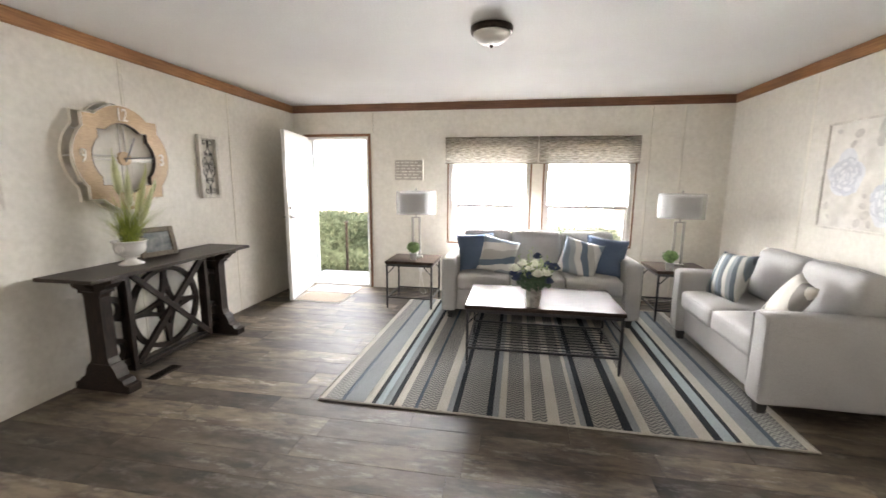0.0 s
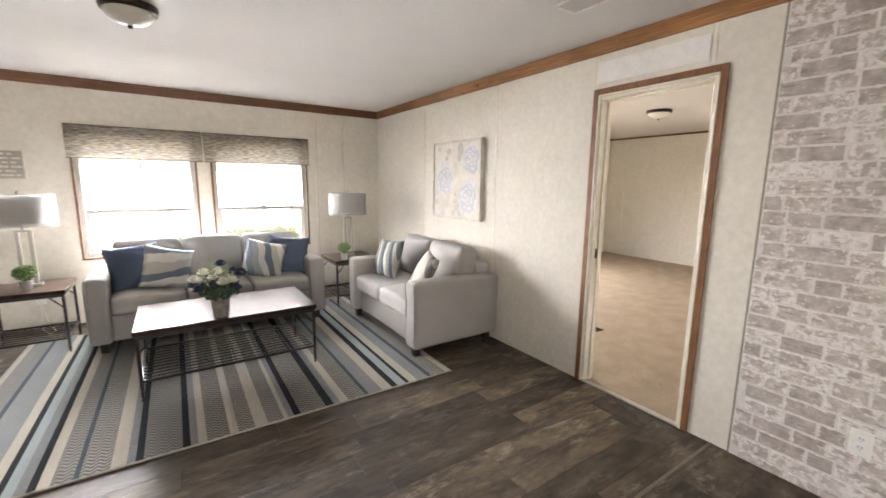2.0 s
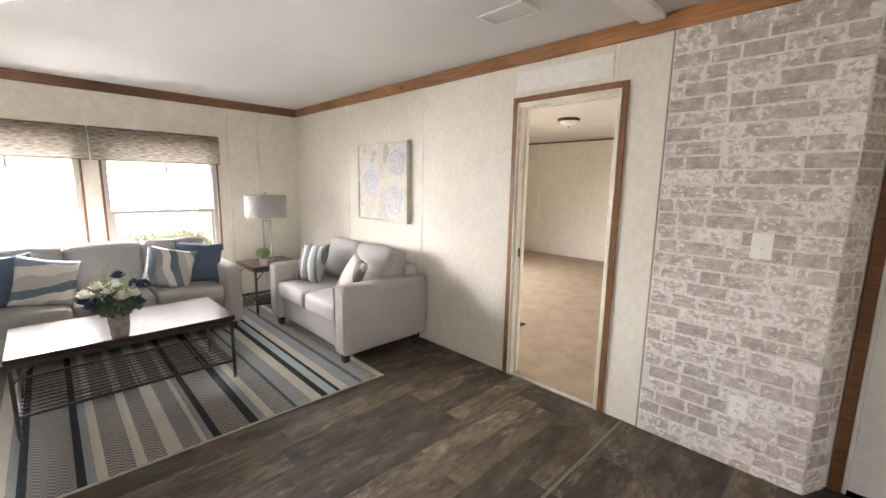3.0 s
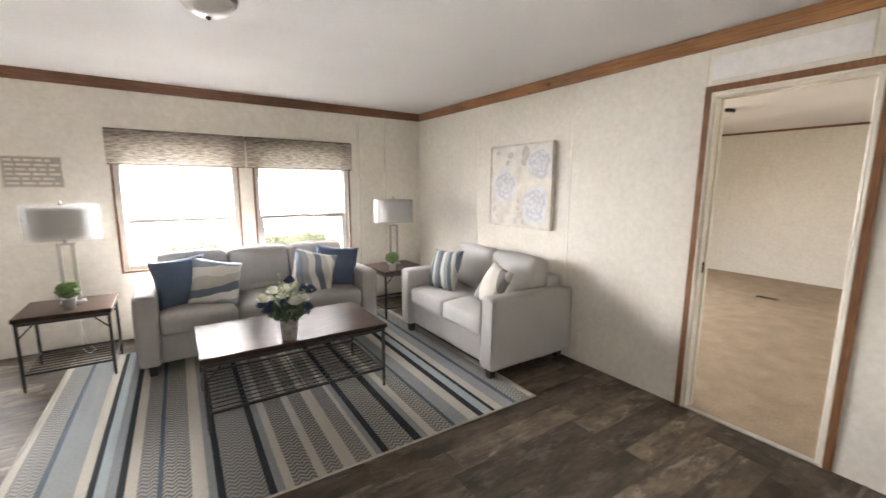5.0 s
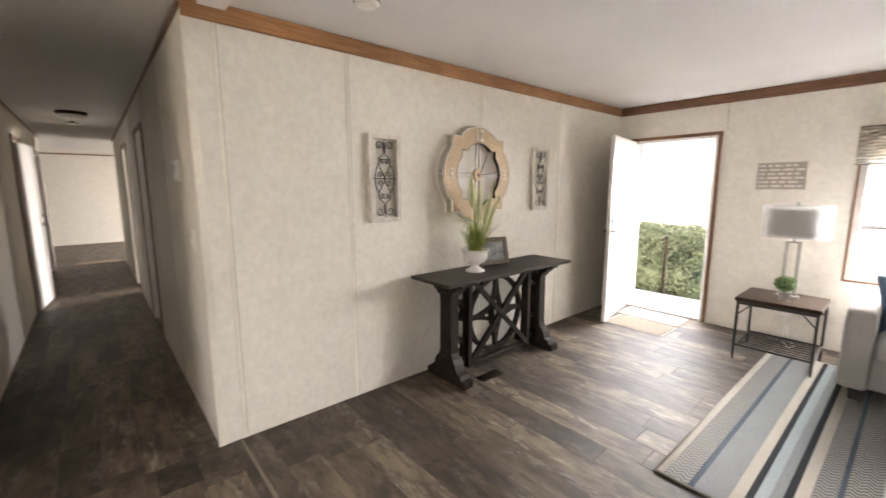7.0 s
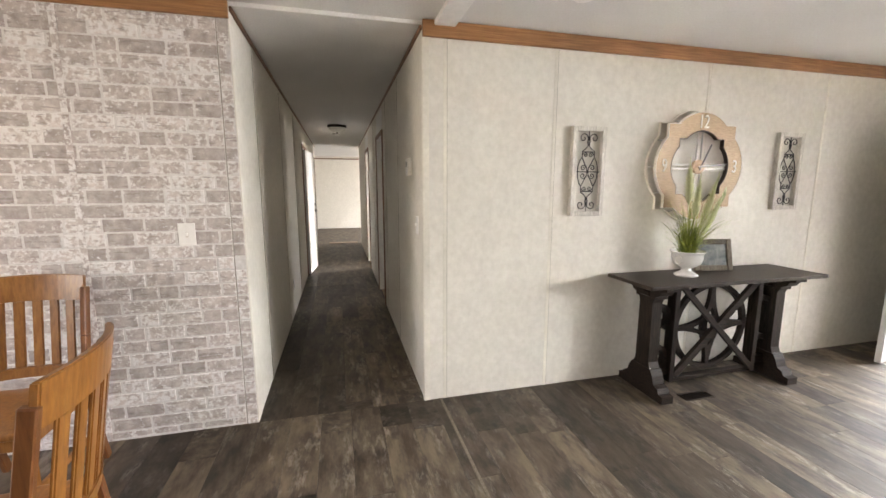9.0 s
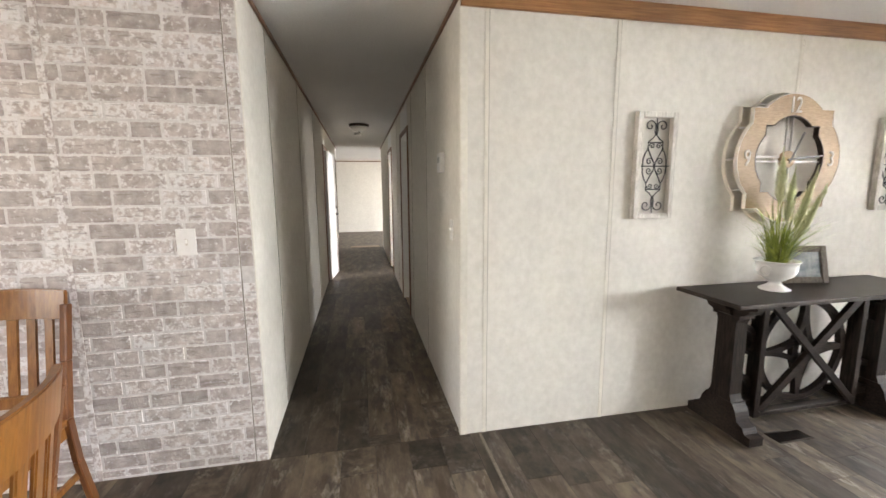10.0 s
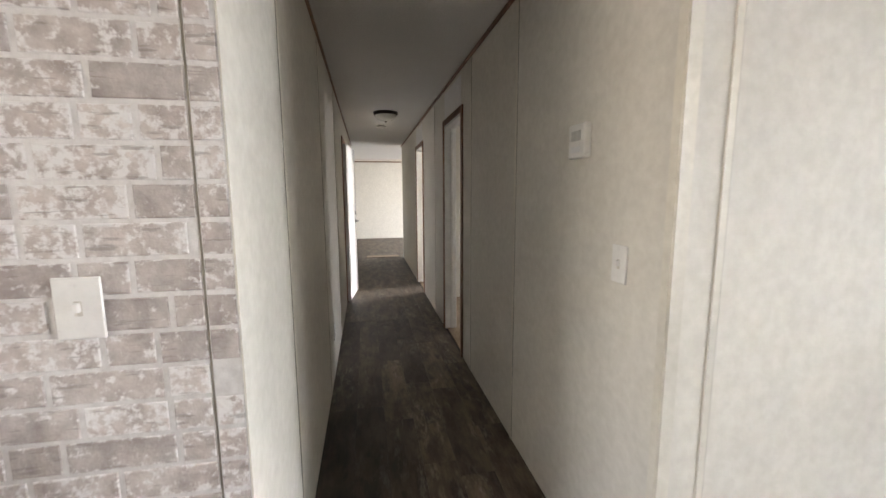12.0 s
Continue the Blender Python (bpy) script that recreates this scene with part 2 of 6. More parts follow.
M_MAT = material("tan_woven_mat", (0.23, 0.175, 0.13), (0.34, 0.275, 0.215), 1.0, scale=150, bump=0.7, fine=500, patch=0.08)
M_MATPALE = material("pale_woven_mat", (0.40, 0.385, 0.355), (0.52, 0.50, 0.47), 1.0, scale=150, bump=0.7, fine=500, patch=0.08)
M_SIGN = material("taupe_sign_board", (0.30, 0.27, 0.235), (0.42, 0.385, 0.34), 0.75, scale=20, stretch=(1.5, 6, 12), bump=0.2)
M_CANVAS = material("cream_canvas", (0.60, 0.57, 0.52), (0.76, 0.73, 0.68), 0.8, scale=9, bump=0.2, fine=500, patch=0.08, patch_scale=6)
M_ROSE_A = material("blue_grey_petal_paint", (0.50, 0.515, 0.555), (0.60, 0.615, 0.65), 0.8, scale=22, bump=0.1)
M_ROSE_B = material("slate_petal_paint", (0.44, 0.455, 0.50), (0.54, 0.555, 0.59), 0.8, scale=22, bump=0.1)
M_ROSE_C = material("pale_petal_paint", (0.62, 0.63, 0.65), (0.73, 0.74, 0.76), 0.8, scale=22, bump=0.1)
M_DOT = material("taupe_paint_dab", (0.46, 0.43, 0.40), (0.58, 0.55, 0.51), 0.8, scale=22, bump=0.1)
M_GROUND = material("dry_lawn", (0.24, 0.225, 0.17), (0.36, 0.335, 0.265), 0.95, scale=6, bump=0.5, patch=0.2, patch_scale=0.4)
M_PORCH = material("pale_deck", (0.52, 0.50, 0.47), (0.66, 0.64, 0.61), 0.8, scale=14, bump=0.2, patch=0.1)
M_HEDGE = sheer("hedge_leaf", (0.165, 0.212, 0.145), 0.45, weave=(9, 9, 9), low=0.55)
M_HEDGECORE = material("hedge_inside", (0.085, 0.09, 0.06), (0.13, 0.14, 0.095), 0.9, scale=12, bump=0.3)

RUG = {
    "c": material("rug_cream", (0.37, 0.342, 0.297), (0.48, 0.45, 0.40), 1.0, scale=160, bump=0.7, fine=480, patch=0.08, spec=0.1),
    "n": material("rug_blue_line", (0.045, 0.065, 0.085), (0.09, 0.115, 0.14), 1.0, scale=160, bump=0.7, fine=480, spec=0.1),
    "g": material("rug_grey_blue", (0.17, 0.185, 0.19), (0.27, 0.29, 0.295), 1.0, scale=160, bump=0.7, fine=480, patch=0.08, spec=0.1),
    "k": material("rug_charcoal", (0.014, 0.017, 0.02), (0.04, 0.046, 0.052), 1.0, scale=160, bump=0.7, fine=480, spec=0.1),
    "b": material("rug_pale_blue", (0.25, 0.30, 0.32), (0.35, 0.405, 0.425), 1.0, scale=160, bump=0.7, fine=480, patch=0.08, spec=0.1),
}


def herringbone(name, a, b):
    """Fine zigzag weave in two tones."""
    m = material(name, a, b, 1.0, bump=0.5, fine=480, spec=0.1)
    n, l = m.node_tree.nodes, m.node_tree.links
    tc, sp = n.new("ShaderNodeTexCoord"), n.new("ShaderNodeSeparateXYZ")
    l.new(tc.outputs["Object"], sp.inputs[0])

    def op(kind, x, y):
        k = n.new("ShaderNodeMath")
        k.operation = kind
        for i, v in enumerate((x, y)):
            if isinstance(v, float):
                k.inputs[i].default_value = v
            else:
                l.new(v, k.inputs[i])
        return k.outputs[0]
    zig = op("PINGPONG", sp.outputs["X"], 0.026)
    wave = op("FRACT", op("MULTIPLY", op("ADD", sp.outputs["Y"], zig), 33.0), 0.0)
    cr = n.new("ShaderNodeValToRGB")
    cr.color_ramp.interpolation = "CONSTANT"
    cr.color_ramp.elements[0].color, cr.color_ramp.elements[1].color = (*a, 1), (*b, 1)
    cr.color_ramp.elements[1].position = 0.5
    l.new(wave, cr.inputs[0])
    l.new(cr.outputs[0], n["Principled BSDF"].inputs["Base Color"])
    return m


RUG["t"] = herringbone("rug_taupe_weave", (0.135, 0.135, 0.132), (0.265, 0.26, 0.247))
RUG["h"] = herringbone("rug_herringbone", (0.11, 0.11, 0.108), (0.29, 0.28, 0.258))
M_PATTERN = banded("patterned_pillow_cloth", (-0.28, 0.0, 0.96), 0.42, waver=0.5, shift=0.3, colours=[(0.30, 0.335, 0.36), (0.58, 0.58, 0.56), (0.115, 0.16, 0.215), (0.42, 0.42, 0.40), (0.60, 0.60, 0.58), (0.20, 0.26, 0.315)])
M_PATTERN_B = banded("diagonal_pillow_cloth", (0.93, 0.0, 0.36), 0.36, waver=0.35, shift=0.1, colours=[(0.30, 0.335, 0.36), (0.58, 0.58, 0.56), (0.115, 0.16, 0.215), (0.42, 0.42, 0.40), (0.60, 0.60, 0.58), (0.20, 0.26, 0.315)])
M_STRIPE = banded("striped_pillow_cloth", (1, 0.0, 0.25), 0.25, [(0.06, 0.08, 0.095), (0.44, 0.43, 0.395), (0.20, 0.23, 0.24), (0.07, 0.095, 0.11), (0.38, 0.375, 0.345), (0.12, 0.15, 0.17)])
M_CREAMPILLOW = banded("cream_pillow_cloth", (0.8, 0.0, 0.6), 0.30, [(0.44, 0.415, 0.375), (0.40, 0.38, 0.34), (0.16, 0.15, 0.14), (0.42, 0.40, 0.36)])


def plank_material():
    """Weathered vinyl plank: brown-grey grain along the board, dark smudges and pale scraped streaks."""
    m = bpy.data.materials.new("weathered_grey_plank")
    m.use_nodes = True
    n, l = m.node_tree.nodes, m.node_tree.links
    bs = n["Principled BSDF"]
    tc, oi, mul, add = n.new("ShaderNodeTexCoord"), n.new("ShaderNodeObjectInfo"), n.new("ShaderNodeMath"), n.new("ShaderNodeVectorMath")
    mul.operation, mul.inputs[1].default_value = "MULTIPLY", 47.0
    l.new(oi.outputs["Random"], mul.inputs[0])
    l.new(tc.outputs["Object"], add.inputs[0])
    l.new(mul.outputs[0], add.inputs[1])

    def grain(size, detail, rough=0.6):
        mp, ns = n.new("ShaderNodeMapping"), n.new("ShaderNodeTexNoise")
        mp.inputs["Scale"].default_value = size
        l.new(add.outputs[0], mp.inputs[0])
        ns.inputs["Scale"].default_value, ns.inputs["Detail"].default_value, ns.inputs["Roughness"].default_value = 1.0, detail, rough
        l.new(mp.outputs[0], ns.inputs["Vector"])
        return ns.outputs["Fac"]

    def span(v, a, b, c=0.0, d=1.0):
        k = n.new("ShaderNodeMapRange")
        for name_, x in (("From Min", a), ("From Max", b), ("To Min", c), ("To Max", d)):
            k.inputs[name_].default_value = x
        l.new(v, k.inputs["Value"])
        return k.outputs[0]

    def times(a, b):
        k = n.new("ShaderNodeMath")
        k.operation = "MULTIPLY"
        l.new(a, k.inputs[0])
        l.new(b, k.inputs[1])
        return k.outputs[0]

    def mix(f, a, b):
        k = n.new("ShaderNodeMix")
        k.data_type = "RGBA"
        l.new(f, k.inputs[0])
        for i_, v in ((6, a), (7, b)):
            if isinstance(v, tuple):
                k.inputs[i_].default_value = (*v, 1)
            else:
                l.new(v, k.inputs[i_])
        return k.outputs[2]
    fine, broad, smudge, scrape, patch = grain((6, 40, 1), 8, 0.7), grain((3.0, 9, 1), 7, 0.68), grain((4.5, 11, 1), 6), grain((8, 26, 1), 9, 0.75), grain((2.2, 8, 1), 4)
    base = mix(span(broad, 0.37, 0.63), (0.038, 0.0255, 0.016), (0.138, 0.105, 0.074))
    base = mix(span(fine, 0.35, 0.65, 0.0, 0.4), base, (0.05, 0.035, 0.024))
    base = mix(times(span(smudge, 0.51, 0.63), span(fine, 0.3, 0.6, 0.35, 0.9)), base, (0.026, 0.020, 0.016))
    base = mix(times(span(scrape, 0.49, 0.60, 0.0, 0.55), span(patch, 0.48, 0.60)), base, (0.25, 0.222, 0.19))
    hsv = n.new("ShaderNodeHueSaturation")
    l.new(base, hsv.inputs["Color"])
    l.new(span(oi.outputs["Random"], 0.0, 1.0, 0.5, 1.75), hsv.inputs["Value"])
    l.new(hsv.outputs["Color"], bs.inputs["Base Color"])
    l.new(span(scrape, 0.3, 0.7, 0.48, 0.6), bs.inputs["Roughness"])
    bs.inputs["Specular IOR Level"].default_value = 0.45
    bp = n.new("ShaderNodeBump")
    bp.inputs["Strength"].default_value, bp.inputs["Distance"].default_value = 0.12, 0.003
    l.new(fine, bp.inputs["Height"])
    l.new(bp.outputs[0], bs.inputs["Normal"])
    return m


def brick_material():
    """Taupe brick with pale worn patches and dark chips."""
    m = material("worn_taupe_brick", (0.385, 0.328, 0.304), (0.58, 0.527, 0.498), 0.8, scale=17, spread=(0.36, 0.66), bump=0.4, fine=120, rand=0.15, patch=0.14, patch_scale=22)
    n, l = m.node_tree.nodes, m.node_tree.links
    bs = n["Principled BSDF"]
    hsv = bs.inputs["Base Color"].links[0].from_socket
    tc, oi = n.new("ShaderNodeTexCoord"), n.new("ShaderNodeObjectInfo")
    mul = n.new("ShaderNodeMath")
    mul.operation, mul.inputs[1].default_value = "MULTIPLY", 33.0
    l.new(oi.outputs["Random"], mul.inputs[0])
    add = n.new("ShaderNodeVectorMath")
    l.new(tc.outputs["Object"], add.inputs[0])
    l.new(mul.outputs[0], add.inputs[1])
    ns = n.new("ShaderNodeTexNoise")
    ns.inputs["Scale"].default_value, ns.inputs["Detail"].default_value, ns.inputs["Roughness"].default_value = 40, 10, 0.68
    l.new(add.outputs[0], ns.inputs["Vector"])
    amount = n.new("ShaderNodeMapRange")
    amount.inputs["To Min"].default_value, amount.inputs["To Max"].default_value = -0.085, 0.085
    l.new(oi.outputs["Random"], amount.inputs["Value"])

    def op(kind, x, y):
        k = n.new("ShaderNodeMath")
        k.operation = kind
        for i_, v in enumerate((x, y)):
            if isinstance(v, float):
                k.inputs[i_].default_value = v
            else:
                l.new(v, k.inputs[i_])
        return k.outputs[0]
    sp = n.new("ShaderNodeSeparateXYZ")
    l.new(tc.outputs["Generated"], sp.inputs[0])
    rim = op("POWER", op("MULTIPLY", op("MAXIMUM", op("ABSOLUTE", op("SUBTRACT", sp.outputs["X"], 0.5), 0.0), op("ABSOLUTE", op("SUBTRACT", sp.outputs["Z"], 0.5), 0.0)), 2.0), 7.0)
    wear = op("ADD", op("ADD", ns.outputs["Fac"], amount.outputs[0]), op("MULTIPLY", rim, 0.09))
    cr = n.new("ShaderNodeValToRGB")
    cr.color_ramp.elements[0].position, cr.color_ramp.elements[1].position = 0.53, 0.63
    l.new(wear, cr.inputs[0])
    mx = n.new("ShaderNodeMix")
    mx.data_type = "RGBA"
    l.new(cr.outputs[0], mx.inputs[0])
    l.new(hsv, mx.inputs[6])
    mx.inputs[7].default_value = (0.76, 0.74, 0.725, 1)
    mp2 = n.new("ShaderNodeMapping")
    mp2.inputs["Scale"].default_value = (12, 1, 80)
    l.new(add.outputs[0], mp2.inputs[0])
    chip = n.new("ShaderNodeTexNoise")
    chip.inputs["Scale"].default_value, chip.inputs["Detail"].default_value = 1.0, 5
    l.new(mp2.outputs[0], chip.inputs["Vector"])
    cr2 = n.new("ShaderNodeValToRGB")
    cr2.color_ramp.elements[0].position, cr2.color_ramp.elements[1].position = 0.60, 0.66
    l.new(chip.outputs["Fac"], cr2.inputs[0])
    mx2 = n.new("ShaderNodeMix")
    mx2.data_type = "RGBA"
    l.new(op("MULTIPLY", cr2.outputs[0], 0.5), mx2.inputs[0])
    l.new(mx.outputs[2], mx2.inputs[6])
    mx2.inputs[7].default_value = (0.20, 0.17, 0.155, 1)
    l.new(mx2.outputs[2], bs.inputs["Base Color"])
    return m


M_PLANK, M_BRICK = plank_material(), brick_material()


# ---- shapes ----
def box(bm, x0, x1, y0, y1, z0, z1, bevel=0.0, seg=1):
    r = bmesh.ops.create_cube(bm, size=1)
    vs = r["verts"]
    for v in vs:
        v.co = Vector(((x0 + x1) / 2 + v.co.x * (x1 - x0), (y0 + y1) / 2 + v.co.y * (y1 - y0), (z0 + z1) / 2 + v.co.z * (z1 - z0)))
    if bevel:
        es = list({e for v in vs for e in v.link_edges})
        bmesh.ops.bevel(bm, geom=es, offset=bevel, segments=seg, affect="EDGES", profile=0.5)
    return bm


def B(*a, bevel=0.0, seg=1):
    return box(bmesh.new(), *a, bevel=bevel, seg=seg)


def beam(bm, p, q, w, h, bevel=0.002):
    """A straight bar of section w x h from p to q."""
    p, q = Vector(p), Vector(q)
    d = q - p
    m = Matrix.Translation((p + q) / 2) @ d.to_track_quat("Z", "Y").to_matrix().to_4x4()
    r = bmesh.ops.create_cube(bm, size=1)
    for v in r["verts"]:
        v.co = Vector((v.co.x * w, v.co.y * h, v.co.z * d.length))
    es = list({e for v in r["verts"] for e in v.link_edges})
    out = set(r["verts"])
    if bevel:
        rr = bmesh.ops.bevel(bm, geom=es, offset=bevel, segments=1, affect="EDGES")
        out = {v for v in out if v.is_valid} | set(rr["verts"])
    bmesh.ops.transform(bm, matrix=m, verts=list(out))
    return bm


def tube(bm, pts, r, seg=8, closed=False, taper=None):
    """A round bar swept along a line of points."""
    pts = [Vector(p) for p in pts]
    rings, up = [], Vector((0.31, 0.17, 0.93))
    n = len(pts)
    for i, p in enumerate(pts):
        a = pts[(i - 1) % n] if closed or i else p
        b = pts[(i + 1) % n] if closed or i < n - 1 else p
        d = (b - a).normalized()
        if abs(d.dot(up)) > 0.98:
            up = Vector((0.9, 0.3, 0.1))
        s = d.cross(up).normalized()
        t = s.cross(d).normalized()
        rad = r * (taper(i / (n - 1)) if taper else 1)
        rings.append([bm.verts.new(p + (s * math.cos(k * math.tau / seg) + t * math.sin(k * math.tau / seg)) * rad) for k in range(seg)])
    for i in range(n if closed else n - 1):
        a, b = rings[i], rings[(i + 1) % n]
        for k in range(seg):
            bm.faces.new((a[k], a[(k + 1) % seg], b[(k + 1) % seg], b[k]))
    if not closed:
        bm.faces.new(rings[0][::-1])
        bm.faces.new(rings[-1])
    return bm


def lathe(bm, profile, seg=32, centre=(0, 0, 0)):
    """A turned body from (radius, height) pairs."""
    c = Vector(centre)
    rings = []
    for r, z in profile:
        rings.append([bm.verts.new(c + Vector((max(r, 0.0004) * math.cos(k * math.tau / seg), max(r, 0.0004) * math.sin(k * math.tau / seg), z))) for k in range(seg)])
    for a, b in zip(rings, rings[1:]):
        for k in range(seg):
            bm.faces.new((a[k], a[(k + 1) % seg], b[(k + 1) % seg], b[k]))
    bm.faces.new(rings[0][::-1])
    bm.faces.new(rings[-1])
    return bm


def slab(bm, outline, t0, t1, place):
    """An outline (u, v) drawn out from depth t0 to t1; place(u, v, t) gives the point."""
    a = [bm.verts.new(place(u, v, t0)) for u, v in outline]
    b = [bm.verts.new(place(u, v, t1)) for u, v in outline]
    n = len(a)
    bm.faces.new(a[::-1])
    bm.faces.new(b)
    for i in range(n):
        bm.faces.new((a[i], a[(i + 1) % n], b[(i + 1) % n], b[i]))
    bmesh.ops.recalc_face_normals(bm, faces=bm.faces[:])
    return bm


def ring_slab(bm, outer, inner, t0, t1, place):
    """A closed band between two outlines with the same number of points."""
    n = len(outer)
    vs = [[bm.verts.new(place(u, v, t)) for u, v in line] for t in (t0, t1) for line in (outer, inner)]
    o0, i0, o1, i1 = vs
    for k in range(n):
        j = (k + 1) % n
        for q in ((o0[k], o0[j], i0[j], i0[k]), (o1[k], i1[k], i1[j], o1[j]), (o0[k], o1[k], o1[j], o0[j]), (i0[k], i0[j], i1[j], i1[k])):
            bm.faces.new(q)
    bmesh.ops.recalc_face_normals(bm, faces=bm.faces[:])
    return bm


def cushion(bm, hx, hy, hz, r, bulge=0.0, side=0.0, cells=8, seed=0):
    """A padded block round the origin: rounded edges, crowned top, slightly uneven."""
    def ticks(h):
        k = min(r, h * 0.95)
        return [-h, -h + 0.18 * k, -h + 0.45 * k, -h + k] + [(-1 + 2 * i / cells) * (h - k) for i in range(1, cells)] + [h - k, h - 0.45 * k, h - 0.18 * k, h]
    T = (ticks(hx), ticks(hy), ticks(hz))
    H = Vector((hx, hy, hz))
    for ax in range(3):
        u, w = (ax + 1) % 3, (ax + 2) % 3
        for sgn in (-1, 1):
            grid = []
            for a in T[u]:
                row = []
                for b in T[w]:
                    p = Vector((0, 0, 0))
                    p[ax], p[u], p[w] = sgn * H[ax], a, b
                    inner = Vector([max(-(H[i] - min(r, H[i] * 0.95)), min(H[i] - min(r, H[i] * 0.95), p[i])) for i in range(3)])
                    d = p - inner
                    if d.length > 1e-9:
                        p = inner + Vector([d.normalized()[i] * min(r, H[i] * 0.95) for i in range(3)])
                    fx, fy, fz = 1 - (p.x / hx) ** 2, 1 - (p.y / hy) ** 2, 1 - (p.z / hz) ** 2
                    q = p.copy()
                    q.z += (bulge if p.z > 0 else -bulge * 0.25) * max(fx, 0) ** 0.6 * max(fy, 0) ** 0.6 * abs(p.z / hz)
                    q.y += side * max(fx, 0) ** 0.6 * max(fz, 0) ** 0.6 * (p.y / hy)
                    w3 = noise.noise(p * 5 + Vector((seed * 3.1, seed, 0))) * 0.006
                    q += d.normalized() * w3 if d.length > 1e-9 else Vector((0, 0, 0))
                    row.append(bm.verts.new(q))
                grid.append(row)
            for i in range(len(grid) - 1):
                for j in range(len(grid[0]) - 1):
                    f = (grid[i][j], grid[i + 1][j], grid[i + 1][j + 1], grid[i][j + 1])
                    bm.faces.new(f if sgn > 0 else f[::-1])
    bmesh.ops.remove_doubles(bm, verts=bm.verts[:], dist=0.0004)
    return bm


def pillow_mesh(bm, h, thick, n=14, seed=0):
    """A square throw pillow in its own plane (x, z), puffed along y, with drawn-out corners."""
    for sgn in (-1, 1):
        g = []
        for i in range(n + 1):
            row = []
            for j in range(n + 1):
                u, v = -1 + 2 * i / n, -1 + 2 * j / n
                pinch = 1 - 0.09 * (1 - abs(u) ** 2) * abs(v) ** 3 - 0.0
                pinch2 = 1 - 0.09 * (1 - abs(v) ** 2) * abs(u) ** 3
                t = thick * (max(1 - u * u, 0) * max(1 - v * v, 0)) ** 0.42
                t += noise.noise(Vector((u * 2 + seed * 5, v * 2, seed))) * 0.012 * (1 - max(abs(u), abs(v)))
                row.append(bm.verts.new((u * h * pinch2, sgn * t, v * h * pinch)))
            g.append(row)
        for i in range(n):
            for j in range(n):
                f = (g[i][j], g[i + 1][j], g[i + 1][j + 1], g[i][j + 1])
                bm.faces.new(f if sgn < 0 else f[::-1])
    bmesh.ops.remove_doubles(bm, verts=bm.verts[:], dist=0.0005)
    return bm


def finish(bm, name, mat, smooth=False):
    me = bpy.data.meshes.new(name)
    bm.to_mesh(me)
    bm.free()
    if smooth:
        for p in me.polygons:
            p.use_smooth = True
    me.materials.append(mat)
    return me


def part(name, bm, mat, parent, label="", smooth=False, at=None):
    """One mesh under a thing or a part."""
    ob = new(name, finish(bm, name, mat, smooth))
    ob.parent = parent
    if at is not None:
        ob.matrix_local = at
    if label:
        ob["label"] = label
    return ob


def single(name, bm, mat, label, category, group="", kind="", smooth=False, at=None):
    """A thing that is one mesh."""
    ob = new(name, finish(bm, name, mat, smooth))
    if at is not None:
        ob.matrix_world = at
    return tagged(ob, label, category, group, kind)


def thing(name, at, label, category, group="", kind=""):
    ob = new(name)
    ob.empty_display_size = 0.1
    ob.matrix_world = at
    return tagged(ob, label, category, group, kind)


def wall(name, axis, f0, f1, a0, a1, z0, z1, holes, mat, label):
    """A wall of real thickness f0..f1 along an axis, a0..a1, with openings (a0, a1, z0, z1) through it."""
    bm = bmesh.new()
    cuts = sorted({a0, a1, *[h[0] for h in holes], *[h[1] for h in holes]})
    for p, q in zip(cuts, cuts[1:]):
        mid = (p + q) / 2
        zs = [(z0, z1)]
        for h in holes:
            if h[0] < mid < h[1]:
                zs = [s for a, b in zs for s in ((a, min(b, h[2])), (max(a, h[3]), b)) if s[1] - s[0] > 1e-4]
        for a, b in zs:
            if axis == "x":
                box(bm, p, q, f0, f1, a, b)
            else:
                box(bm, f0, f1, p, q, a, b)
    bmesh.ops.remove_doubles(bm, verts=bm.verts[:], dist=0.0002)
    return single(name, bm, mat, label, "wall", kind="structure")


# ---- the large structure ----
NORTH, WEST, EAST, SOUTH = 5.19, -2.845, 2.46, -3.85
TOP, CROWN = 2.39, 2.295
HALL_N, HALL_S, HALL_END, FAR = 0.668, -0.372, -10.7, -14.55
T = 0.11

DOOR = (-2.66, -1.80, 0.0, 1.99)
WINDOWS = [(-0.74, 0.265, 0.66, 1.87), (0.435, 1.465, 0.66, 1.87)]
wall_n = wall("wall_north", "x", NORTH, NORTH + 0.14, WEST - T, EAST + T, -0.1, TOP, [DOOR, *WINDOWS], M_WALL, "cream mottled panel wall with front door and two windows")
wall_w = wall("wall_west", "y", WEST - T, WEST, HALL_N + T, NORTH, 0, TOP, [], M_WALL, "cream mottled vinyl panel wall behind the console table")
wall_e = wall("wall_east", "y", EAST, EAST + T, -0.085, NORTH, 0, TOP, [(0.955, 1.665, 0, 2.03)], M_WALL, "cream mottled panel wall with an open bedroom doorway")
wall_wb = wall("wall_west_brick", "y", WEST - T, WEST - 0.004, SOUTH, HALL_S - 0.002, 0, TOP, [], M_MORTAR, "whitewashed taupe brick-faced wall beside the hallway")
wall_s = wall("wall_south", "x", SOUTH - 0.14, SOUTH, WEST - T, EAST + 1.4, -0.1, TOP, [(-2.3, -0.5, 0.85, 2.05)], M_WALL, "cream panel wall with wide openings to daylight")
